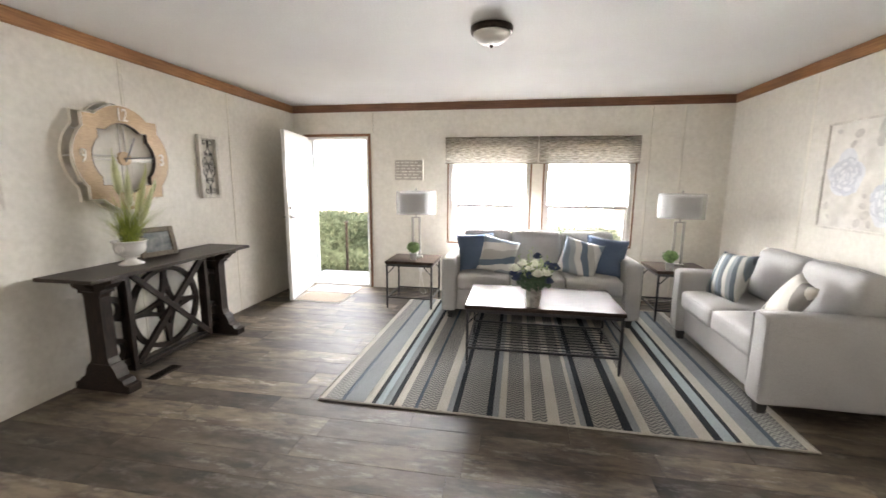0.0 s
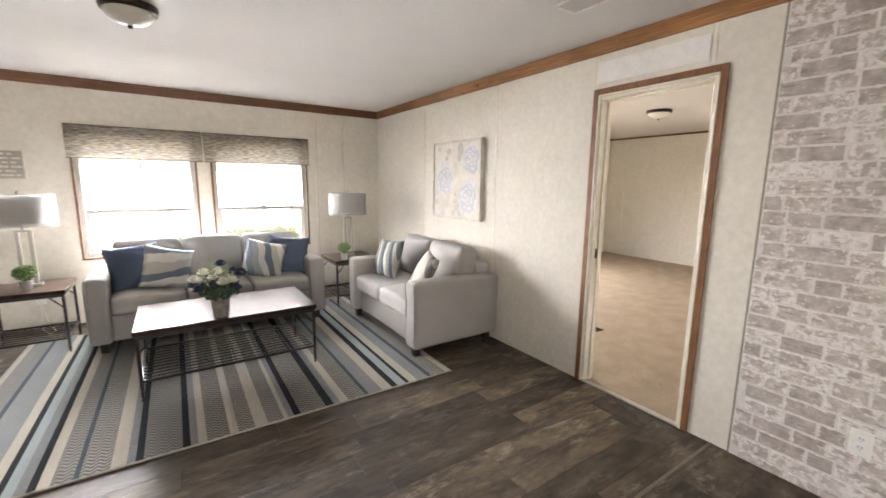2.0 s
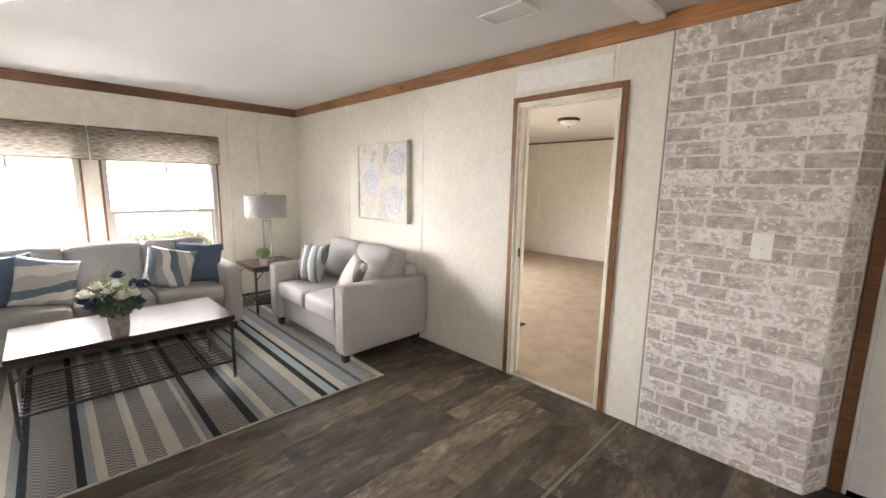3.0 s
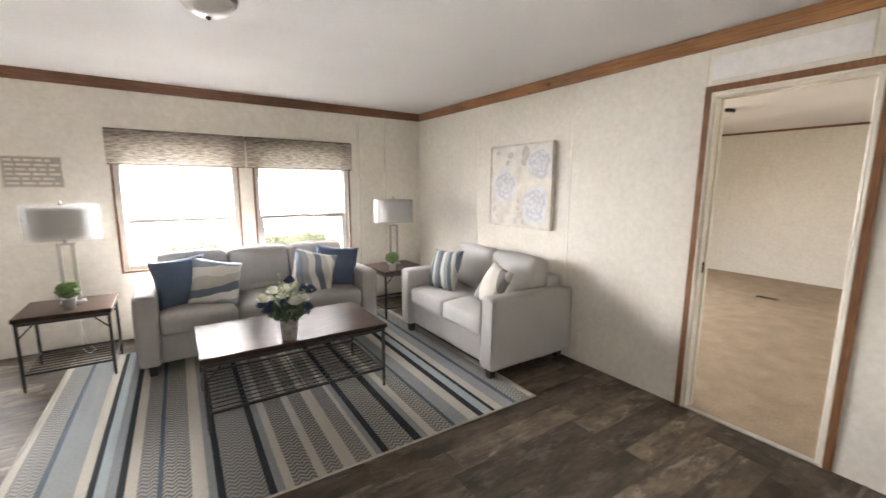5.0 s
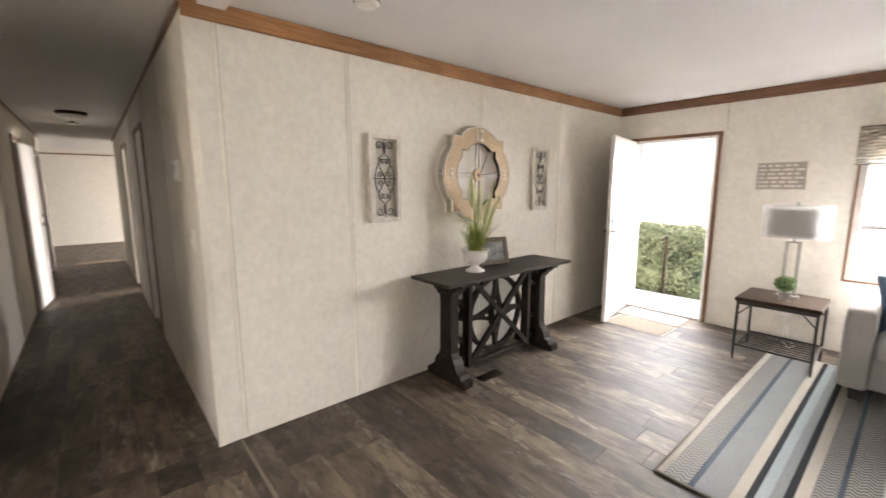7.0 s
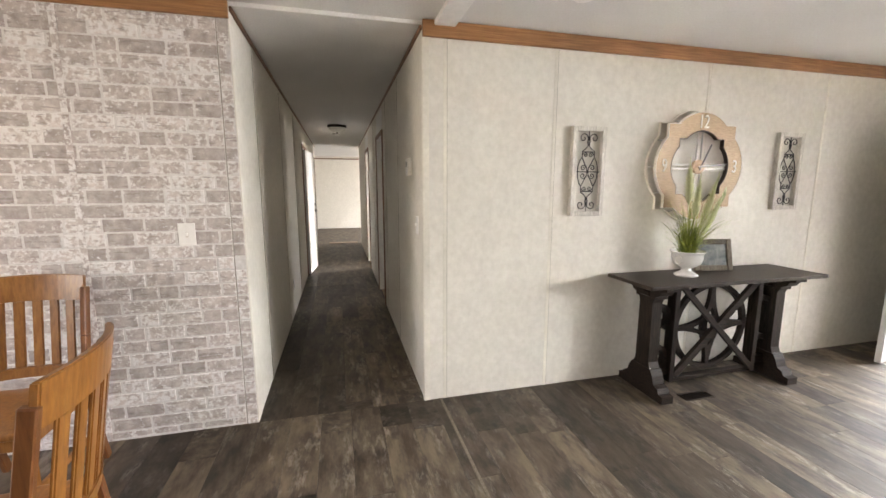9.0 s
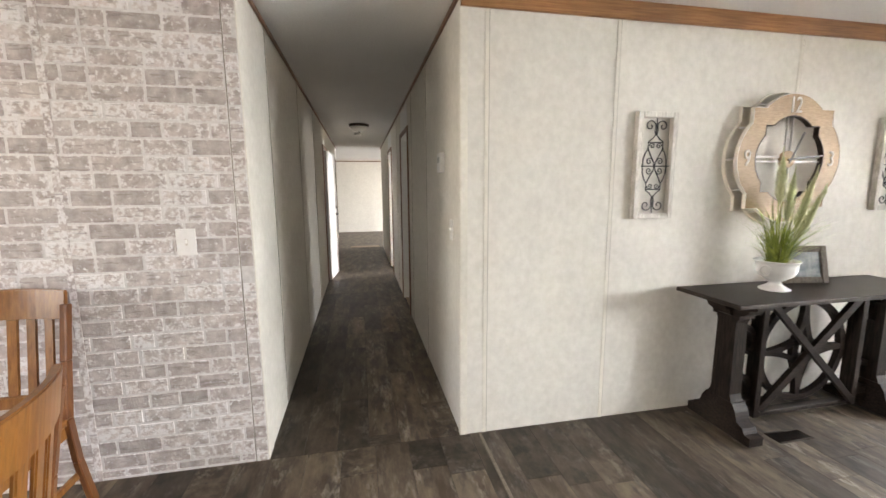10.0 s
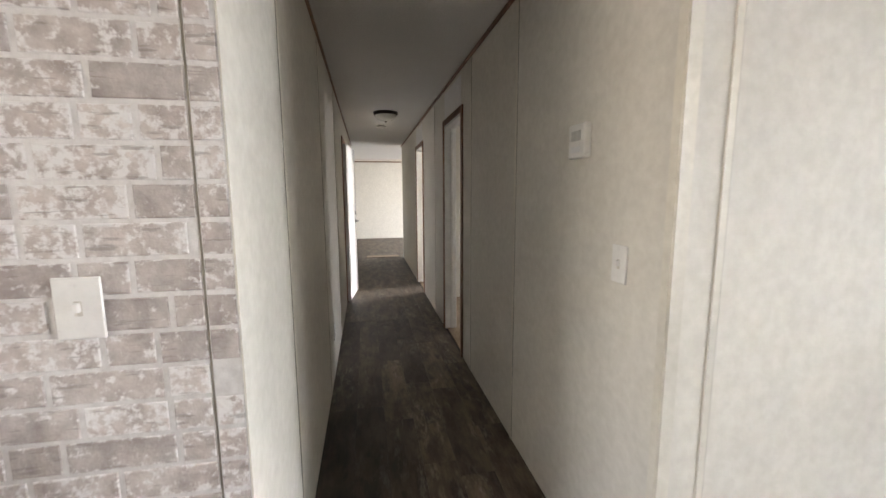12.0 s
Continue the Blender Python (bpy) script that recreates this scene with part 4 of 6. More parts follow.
for sx in (-0.7, 0.64):
    part("step_support", B(sx, sx + 0.06, 0.58, 0.86, 0, 0.27), M_PORCH, porch)
single("walkway", B(-2.9, -1.5, 6.75, 30, -0.62, -0.58, bevel=0.01), M_PORCH, "pale concrete walkway across the lawn", "path", kind="structure")
rail = thing("railing_post", pose(-2.72, 6.55, -0.62), "slim dark metal porch railing post", "post")
part("pole", tube(bmesh.new(), [(0, 0, 0), (0, 0, 1.35)], 0.024, 10), M_BRONZE, rail)
part("cap", lathe(bmesh.new(), [(0, 1.35), (0.038, 1.35), (0.038, 1.365), (0, 1.39)], 12), M_BRONZE, rail)


def bush(name, x0, x1, y0, y1, top, leaves, label, seed):
    """A clipped hedge: a dark uneven core and many small leaves on it."""
    t = thing(name, pose((x0 + x1) / 2, (y0 + y1) / 2, -0.62), label, "hedge")
    rng = random.Random(seed)
    hx, hy, hz = (x1 - x0) / 2, (y1 - y0) / 2, top + 0.62
    bm = bmesh.new()
    bmesh.ops.create_icosphere(bm, subdivisions=4, radius=1)
    for v in bm.verts:
        p = v.co.copy()
        q = Vector([math.copysign(abs(c) ** 0.55, c) for c in p])
        k = 0.86 + 0.10 * noise.noise(p * 3 + Vector((seed, 0, 0)))
        v.co = Vector((q.x * hx * k, q.y * hy * k, max((q.z * k + 1) / 2 * hz, 0)))
    part("core", bm, M_HEDGE, t)
    verts, faces = [], []
    for i in range(leaves):
        while True:
            p = Vector((rng.gauss(0, 1), rng.gauss(0, 1), rng.gauss(0, 1))).normalized()
            if p.y < 0.55:
                break
        q = Vector([math.copysign(abs(c) ** 0.55, c) for c in p])
        k = 0.84 + 0.14 * noise.noise(p * 3 + Vector((seed, 0, 0))) + rng.uniform(0, 0.14)
        c = Vector((q.x * hx * k, q.y * hy * k, max((q.z * k + 1) / 2 * hz, 0.03)))
        s = rng.uniform(0.016, 0.034)
        e = Euler((rng.uniform(0, 6), rng.uniform(0, 6), rng.uniform(0, 6))).to_matrix()
        n0 = len(verts)
        for u, v, w in ((-1, 0, 0), (0, -0.5, 0.15), (1, 0, 0), (0, 0.5, 0.15)):
            verts.append(tuple(c + e @ Vector((u * s, v * s, w * s))))
        faces.append((n0, n0 + 1, n0 + 2, n0 + 3))
    me = bpy.data.meshes.new("leaves")
    me.from_pydata(verts, [], faces)
    me.materials.append(M_HEDGE)
    lv = new("leaves", me)
    lv.parent = t
    tagged(lv, kind="stuff")
    return t


bush("hedge", -5.4, -2.35, 7.0, 8.5, 0.86, 24000, "dense clipped green hedge by the walkway", 3)
bush("shrub", 0.55, 2.1, 7.1, 8.0, 0.68, 3500, "low rounded green shrub outside the window", 5)
bush("shrub", -0.5, 0.35, 7.2, 8.0, 0.58, 2000, "low rounded green shrub outside the window", 8)


# ---- living room: seating ----
def settee(name, at, width, seats, label, depth=0.88):
    """Upholstered settee with track arms, seat and back cushions, facing local -y."""
    t = thing(name, at, label, "sofa" if seats == 3 else "loveseat")
    hw, arm = width / 2, 0.155
    front, back = -depth / 2, depth / 2
    bm = cushion(bmesh.new(), hw - arm + 0.01, depth / 2 - 0.035, 0.112, 0.02, cells=4)
    part("base", bm, M_GREY_CLOTH, t, smooth=True, at=pose(0, 0.03, 0.196))
    for s in (-1, 1):
        bm = cushion(bmesh.new(), arm / 2, depth / 2 - 0.005, 0.283, 0.035, bulge=0.008, cells=6, seed=s)
        for v in bm.verts:
            v.co.z += -0.02 * (v.co.y / depth + 0.5) * (v.co.z > 0)
        part("arm", bm, M_GREY_CLOTH, t, smooth=True, at=pose(s * (hw - arm / 2), 0, 0.361))
        pipe = [(s * (hw - arm + 0.012), front + 0.012, 0.12), (s * (hw - arm + 0.012), front + 0.006, 0.62), (s * (hw - arm / 2), front + 0.006, 0.638), (s * (hw - 0.012), front + 0.006, 0.62), (s * (hw - 0.012), front + 0.012, 0.12)]
        part("piping", tube(bmesh.new(), pipe, 0.005, 6), M_GREY_CLOTH, t, smooth=True)
    inner = width - 2 * arm
    sw = inner / seats
    for i in range(seats):
        x = -inner / 2 + sw * (i + 0.5)
        seat = part("seat_cushion", cushion(bmesh.new(), sw / 2 - 0.002, 0.30, 0.078, 0.04, bulge=0.022, seed=i), M_GREY_CLOTH, t, smooth=True, at=pose(x, front + 0.315, 0.385))
        e = sw / 2 - 0.014
        part("piping", tube(bmesh.new(), [(-e, -0.285, 0.062), (0, -0.293, 0.066), (e, -0.285, 0.062)], 0.004, 6), M_GREY_CLOTH, seat, smooth=True)
    part("back_frame", cushion(bmesh.new(), hw - arm + 0.03, 0.08, 0.30, 0.04, cells=5), M_GREY_CLOTH, t, smooth=True, at=pose(0, back - 0.095, 0.42))
    for i in range(seats):
        x = -inner / 2 + sw * (i + 0.5)
        bc = part("back_cushion", cushion(bmesh.new(), sw / 2 + 0.002, 0.095, 0.205, 0.055, bulge=0.016, side=0.035, seed=i + 4), M_GREY_CLOTH, t, smooth=True, at=pose(x, back - 0.245, 0.655, -9, 0, 0))
        e = sw / 2 - 0.05
        part("piping", tube(bmesh.new(), [(-e, -0.07, 0.213), (0, -0.08, 0.231), (e, -0.07, 0.213)], 0.004, 6), M_GREY_CLOTH, bc, smooth=True)
    for sx in (-1, 1):
        for y in (front + 0.07, back - 0.07):
            bm = lathe(bmesh.new(), [(0.034, 0.0), (0.044, 0.086), (0.0, 0.087)], 4)
            part("foot", bm, M_FEET, t, "black block foot", at=pose(sx * (hw - 0.09), y, 0, 0, 0, 45))
    return t


RUG_TOP = 0.012
settee("sofa", pose(0.34, 4.49, RUG_TOP), 1.94, 3, "light grey upholstered three-seat sofa under the windows")
settee("loveseat", pose(2.0, 3.305, RUG_TOP, 0, 0, -90), 1.42, 2, "light grey upholstered loveseat against the east wall", depth=0.895)


def throw_pillow(name, at, h, thick, mat, label, seed):
    ob = single(name, pillow_mesh(bmesh.new(), h, thick, seed=seed), mat, label, "pillow", group="throw pillows", smooth=True, at=at)
    return ob


throw_pillow("throw_pillow", pose(-0.30, 4.40, 0.665, -20, -4, 14), 0.21, 0.07, M_NAVY, "navy blue square throw pillow leaning on the sofa", 1)
throw_pillow("throw_pillow", pose(-0.06, 4.285, 0.655, -24, 15, 10), 0.20, 0.06, M_PATTERN, "grey and blue geometric throw pillow on the sofa", 2)
throw_pillow("throw_pillow", pose(0.76, 4.30, 0.655, -26, 14, -12), 0.20, 0.06, M_PATTERN_B, "grey and blue geometric throw pillow on the sofa", 3)
throw_pillow("throw_pillow", pose(1.02, 4.39, 0.66, -22, 6, -16), 0.21, 0.07, M_NAVY, "navy blue square throw pillow leaning on the sofa", 4)
throw_pillow("throw_pillow", pose(1.86, 3.68, 0.655, -22, -4, -82), 0.21, 0.065, M_STRIPE, "grey striped square throw pillow on the loveseat", 5)
throw_pillow("throw_pillow", pose(1.87, 2.97, 0.645, -30, 6, -108), 0.19, 0.06, M_CREAMPILLOW, "cream throw pillow with dark bands on the loveseat", 6)

# ---- rug ----
rug = thing("area_rug", pose(-1.135, 2.328, 0, 0, 0, -0.6), "striped rug in cream, taupe, blue-grey and charcoal", "rug")
STRIPES = ("c35 t114 n26 g132 c49 k29 b45 g44 k33 c49 t83 n22 h120 c65 g37 k34 t174 k36 g38 c42 h114 c45 h88 c71 t91 c26 g34 k40 h159 k53 g45 c53 "
           "h122 n25 g100 c76 k47 b66 k28 c65 g93 n33 t123 c45")
RUG_DEPTH, u = 2.42, 0.0
rng = random.Random(7)
for token in STRIPES.split():
    wid = int(token[1:]) / 1000
    bm = bmesh.new()
    ny = 30
    rows_ = []
    for j in range(ny + 1):
        y = 0.012 + (RUG_DEPTH - 0.024) * j / ny
        dz = 0.0012 * noise.noise(Vector((u * 4, y * 2, 0)))
        rows_.append([bm.verts.new((u, y, RUG_TOP - 0.003 + dz)), bm.verts.new((u + wid / 2, y, RUG_TOP + dz)), bm.verts.new((u + wid, y, RUG_TOP - 0.003 + dz))])
    for a, b in zip(rows_, rows_[1:]):
        for k in range(2):
            bm.faces.new((a[k], a[k + 1], b[k + 1], b[k]))
    part("stripe", bm, RUG[token[0]], rug)
    u += wid
part("backing", B(0, u, 0.004, RUG_DEPTH - 0.004, 0.0015, 0.006), RUG["t"], rug)
for y in (0.006, RUG_DEPTH - 0.006):
    part("binding", tube(bmesh.new(), [(0, y, 0.007), (u / 2, y, 0.007), (u, y, 0.007)], 0.0065, 8), RUG["c"], rug, "cream bound edge", smooth=True)
for x in (0, u):
    part("binding", tube(bmesh.new(), [(x, 0, 0.007), (x, 1.2, 0.007), (x, RUG_DEPTH, 0.007)], 0.0065, 8), RUG["c"], rug, "cream bound edge", smooth=True)


# ---- tables ----
def metal_table(name, at, w, d, h, label, rods, shelf, category):
    """Dark wooden top on a black metal frame with a rod shelf and corner braces."""
    t = thing(name, at, label, category)
    hw, hd = w / 2, d / 2
    part("tabletop", B(-hw, hw, -hd, hd, h - 0.032, h, bevel=0.005, seg=2), M_TABLE, t, "dark stained wooden top")
    for s0, s1, f0, f1 in ((-hw + 0.012, hw - 0.012, -hd + 0.012, -hd + 0.03), (-hw + 0.012, hw - 0.012, hd - 0.03, hd - 0.012), (-hw + 0.012, -hw + 0.03, -hd + 0.03, hd - 0.03), (hw - 0.03, hw - 0.012, -hd + 0.03, hd - 0.03)):
        part("apron", B(s0, s1, f0, f1, h - 0.058, h - 0.0325), M_BLACK, t)
    for sx in (-1, 1):
        for sy in (-1, 1):
            x, y = sx * (hw - 0.022), sy * (hd - 0.022)
            bm = bmesh.new()
            beam(bm, (x, y, 0.03), (x, y, h - 0.058), 0.02, 0.02)
            beam(bm, (x, y, 0.0), (x, y, 0.032), 0.014, 0.014, 0.001)
            leg = part("leg", bm, M_BLACK, t)
            bm = bmesh.new()
            beam(bm, (x - sx * 0.002, y, h - 0.15), (x - sx * 0.085, y, h - 0.06), 0.010, 0.010, 0.001)
            part("brace", bm, M_BLACK, leg)
    for y in (-hd + 0.022, hd - 0.022):
        part("shelf_rail", beam(bmesh.new(), (-hw + 0.03, y, shelf), (hw - 0.03, y, shelf), 0.016, 0.016, 0.001), M_BLACK, t)
    for x in (-hw + 0.022, hw - 0.022):
        part("shelf_rail", beam(bmesh.new(), (x, -hd + 0.03, shelf), (x, hd - 0.03, shelf), 0.016, 0.016, 0.001), M_BLACK, t)
    for i in range(rods):
        y = -hd + 0.022 + (d - 0.044) * (i + 1) / (rods + 1)
        part("shelf_rod", tube(bmesh.new(), [(-hw + 0.025, y, shelf), (hw - 0.025, y, shelf)], 0.0045, 6), M_BLACK, t)
    if rods:
        for f in (-0.33, 0.0, 0.33):
            part("shelf_crossbar", tube(bmesh.new(), [(f * w, -hd + 0.025, shelf - 0.008), (f * w, hd - 0.025, shelf - 0.008)], 0.005, 6), M_BLACK, t)
    return t


metal_table("coffee_table", pose(0.318, 3.33, RUG_TOP), 1.165, 0.67, 0.48, "dark wood coffee table on black metal frame with rod shelf", 10, 0.135, "coffee table")
ET = 0.545
metal_table("end_table", pose(-1.04, 4.55, 0), 0.55, 0.52, ET, "dark wood end table with black metal legs", 7, 0.13, "end table")
metal_table("end_table", pose(1.80, 4.62, 0), 0.55, 0.56, ET, "dark wood end table with black metal legs in the corner", 7, 0.13, "end table")


def table_lamp(at, label):
    t = thing("table_lamp", at, label, "lamp", group="table lamps")
    part("base", B(-0.075, 0.075, -0.05, 0.05, 0, 0.022, bevel=0.004, seg=2), M_STEEL, t)
    for s in (-1, 1):
        part("post", B(s * 0.04 - 0.013, s * 0.04 + 0.013, -0.013, 0.013, 0.022, 0.46, bevel=0.002), M_STEEL, t)
    part("crossbar", B(-0.055, 0.055, -0.016, 0.016, 0.46, 0.475, bevel=0.003), M_STEEL, t)
    part("stem", lathe(bmesh.new(), [(0.0, 0.475), (0.011, 0.475), (0.011, 0.53), (0.018, 0.535), (0.018, 0.60), (0.0, 0.60)], 16), M_STEEL, t, smooth=True)
    shade = part("shade", ring_drum(0.185, 0.125, 0.515, 0.755), M_LAMPCLOTH, t, "pale fabric lampshade", smooth=True)
    bm = ring_drum(0.222, 0.15, 0.505, 0.765)
    wrap = part("clear_sleeve", bm, M_WRAP, t, "clear plastic sleeve round the shade", smooth=True)
    part("harp", tube(bmesh.new(), [(-0.16, 0, 0.75), (-0.02, 0, 0.77), (0.02, 0, 0.77), (0.16, 0, 0.75)], 0.003, 6), M_STEEL, t)
    part("finial", lathe(bmesh.new(), [(0, 0.77), (0.008, 0.77), (0.012, 0.785), (0.005, 0.80), (0, 0.802)], 12), M_STEEL, t, smooth=True)
    return t


def ring_drum(rx, ry, z0, z1, thick=0.003, seg=40):
    """An open oval drum of thin wall with a slightly crumpled face."""
    bm = bmesh.new()
    rows = 8
    g = []
    for lay in (0, thick):
        lines = []
        for i in range(rows + 1):
            z = z0 + (z1 - z0) * i / rows
            lines.append([])
            for k in range(seg):
                a = math.tau * k / seg
                c, s = math.copysign(abs(math.cos(a)) ** 0.6, math.cos(a)), math.copysign(abs(math.sin(a)) ** 0.6, math.sin(a))
                w = 1 + 0.012 * noise.noise(Vector((c * 4, s * 4, z * 12)))
                lines[-1].append(bm.verts.new((c * (rx - lay) * w, s * (ry - lay) * w, z)))
        g.append(lines)
    for lay, flip in ((0, False), (1, True)):
        for i in range(rows):
            for k in range(seg):
                j = (k + 1) % seg
                f = (g[lay][i][k], g[lay][i][j], g[lay][i + 1][j], g[lay][i + 1][k])
                bm.faces.new(f[::-1] if flip else f)
    for i, flip in ((0, True), (rows, False)):
        for k in range(seg):
            j = (k + 1) % seg
            f = (g[0][i][k], g[0][i][j], g[1][i][j], g[1][i][k])
            bm.faces.new(f[::-1] if flip else f)
    return bm


table_lamp(pose(-1.025, 4.60, ET, 0, 0, 4), "steel twin-post table lamp with a pale plastic-wrapped shade")
table_lamp(pose(1.82, 4.70, ET, 0, 0, -14), "steel twin-post table lamp with a pale plastic-wrapped shade")


def leaf_cloud(rng, count, centre, radius, size, flat=0.45, squash=1.0):
    """Many small folded leaves spread through a ball."""
    verts, faces = [], []
    for _ in range(count):
        p = Vector((rng.gauss(0, 1), rng.gauss(0, 1), rng.gauss(0, 1))).normalized() * radius * rng.uniform(0.55, 1.0)
        p.z *= squash
        c = Vector(centre) + p
        s = size * rng.uniform(0.7, 1.3)
        e = p.to_track_quat("Z", "Y").to_matrix() @ Euler((rng.uniform(-1, 1), rng.uniform(-1, 1), rng.uniform(0, 6))).to_matrix()
        n0 = len(verts)
        for u_, v_, w_ in ((-1, 0, 0), (0, -flat, 0.2), (1, 0, 0), (0, flat, 0.2)):
            verts.append(tuple(c + e @ Vector((u_ * s, v_ * s, w_ * s))))
        faces += [(n0, n0 + 1, n0 + 2), (n0, n0 + 2, n0 + 3)]
    me = bpy.data.meshes.new("leaves")
    me.from_pydata(verts, [], faces)
    return me


def mesh_part(name, me, mat, parent, label="", kind="stuff"):
    me.materials.append(mat)
    ob = new(name, me)
    ob.parent = parent
    return tagged(ob, label, kind=kind)


def topiary(at, seed):
    t = thing("potted_plant", at, "small round green boxwood plant in a grey pot", "plant", group="small potted plants")
    part("pot", lathe(bmesh.new(), [(0.0, 0), (0.034, 0), (0.042, 0.075), (0.045, 0.08), (0.041, 0.08), (0.037, 0.068), (0.0, 0.066)], 24), M_POT, t, smooth=True)
    mesh_part("foliage", leaf_cloud(random.Random(seed), 900, (0, 0, 0.142), 0.072, 0.012, 0.6, 0.85), M_LEAF, t)
    part("stem", tube(bmesh.new(), [(0, 0, 0.06), (0.002, 0.003, 0.13)], 0.01, 6), M_HEDGECORE, t)
    return t


topiary(pose(-1.02, 4.44, ET), 2)
topiary(pose(1.66, 4.42, ET), 3)

# ---- vase of flowers on the coffee table ----
vase = thing("flower_vase", pose(0.245, 3.07, RUG_TOP + 0.48), "mottled grey vase of white and navy artificial flowers", "vase")
part("vase_body", lathe(bmesh.new(), [(0.0, 0), (0.046, 0), (0.049, 0.01), (0.056, 0.09), (0.062, 0.165), (0.060, 0.168), (0.052, 0.15), (0.0, 0.14)], 28), M_VASE, vase, smooth=True)
rng = random.Random(11)


def bloom(parent, c, r, mat, seed, name):
    """A rounded flower of overlapping cupped petals."""
    g = random.Random(seed)
    bm = bmesh.new()
    for ring, (count, rad, tilt) in enumerate(((7, 1.0, 0.5), (6, 0.72, 0.9), (4, 0.42, 1.25))):
        for k in range(count):
            a = math.tau * (k + 0.4 * ring) / count + g.uniform(-0.15, 0.15)
            rows = []
            for i in range(4):
                s = i / 3
                out = rad * r * (0.25 + 0.75 * math.sin(s * 1.4) * math.cos(tilt * 0.5))
                up = r * (0.9 * s * math.sin(tilt) + 0.1 * ring)
                wdt = r * 0.42 * math.sin(0.35 + s * 2.3)
                mid = Vector((math.cos(a) * out, math.sin(a) * out, up))
                side = Vector((-math.sin(a), math.cos(a), 0)) * wdt
                rows.append([bm.verts.new(Vector(c) + mid - side + Vector((0, 0, 0.12 * r))), bm.verts.new(Vector(c) + mid), bm.verts.new(Vector(c) + mid + side + Vector((0, 0, 0.12 * r)))])
            for p, q in zip(rows, rows[1:]):
                for j in range(2):
                    bm.faces.new((p[j], p[j + 1], q[j + 1], q[j]))
    return part(name, bm, mat, parent, smooth=True)


for k in range(14):
    a, rad = math.tau * k / 9 + rng.uniform(-0.2, 0.2), rng.uniform(0.03, 0.13)
    c = (math.cos(a) * rad * 1.15, math.sin(a) * rad * 0.9, 0.26 + rng.uniform(-0.03, 0.07) - rad * 0.3)
    part("stem", tube(bmesh.new(), [(0, 0, 0.12), (c[0] * 0.5, c[1] * 0.5, c[2] * 0.75), c], 0.0025, 5), M_DARKLEAF, vase)
    bloom(vase, c, rng.uniform(0.038, 0.054), M_FLOWER if k % 3 else M_BLUEFLOWER, k, "white_bloom" if k % 3 else "navy_bloom")
for sx, sy, sz in ((-0.13, -0.04, 0.20), (-0.15, 0.03, 0.22), (0.10, -0.09, 0.20), (0.02, 0.02, 0.36), (0.09, 0.05, 0.23)):
    bloom(vase, (sx, sy, sz), 0.04, M_BLUEFLOWER, int(sx * 100), "navy_bloom")
mesh_part("foliage", leaf_cloud(rng, 420, (0, 0, 0.20), 0.135, 0.026, 0.42, 0.5), M_DARKLEAF, vase)
for k in range(16):
    a, rad = math.tau * k / 16 + rng.uniform(-0.2, 0.2), rng.uniform(0.05, 0.16)
    tip = Vector((math.cos(a) * rad, math.sin(a) * rad, rng.uniform(0.28, 0.42)))
    bm = tube(bmesh.new(), [(0, 0, 0.14), tuple(tip * 0.6 + Vector((0, 0, 0.06))), tuple(tip)], 0.002, 5)
    for i in range(9):
        q = tip * (0.7 + 0.035 * i) + Vector((0, 0, 0.03)) + Vector((rng.uniform(-0.012, 0.012), rng.uniform(-0.012, 0.012), rng.uniform(-0.01, 0.01)))
        bmesh.ops.create_icosphere(bm, subdivisions=1, radius=rng.uniform(0.004, 0.008), matrix=Matrix.Translation(q))
    part("sprig", bm, M_PALELEAF, vase)

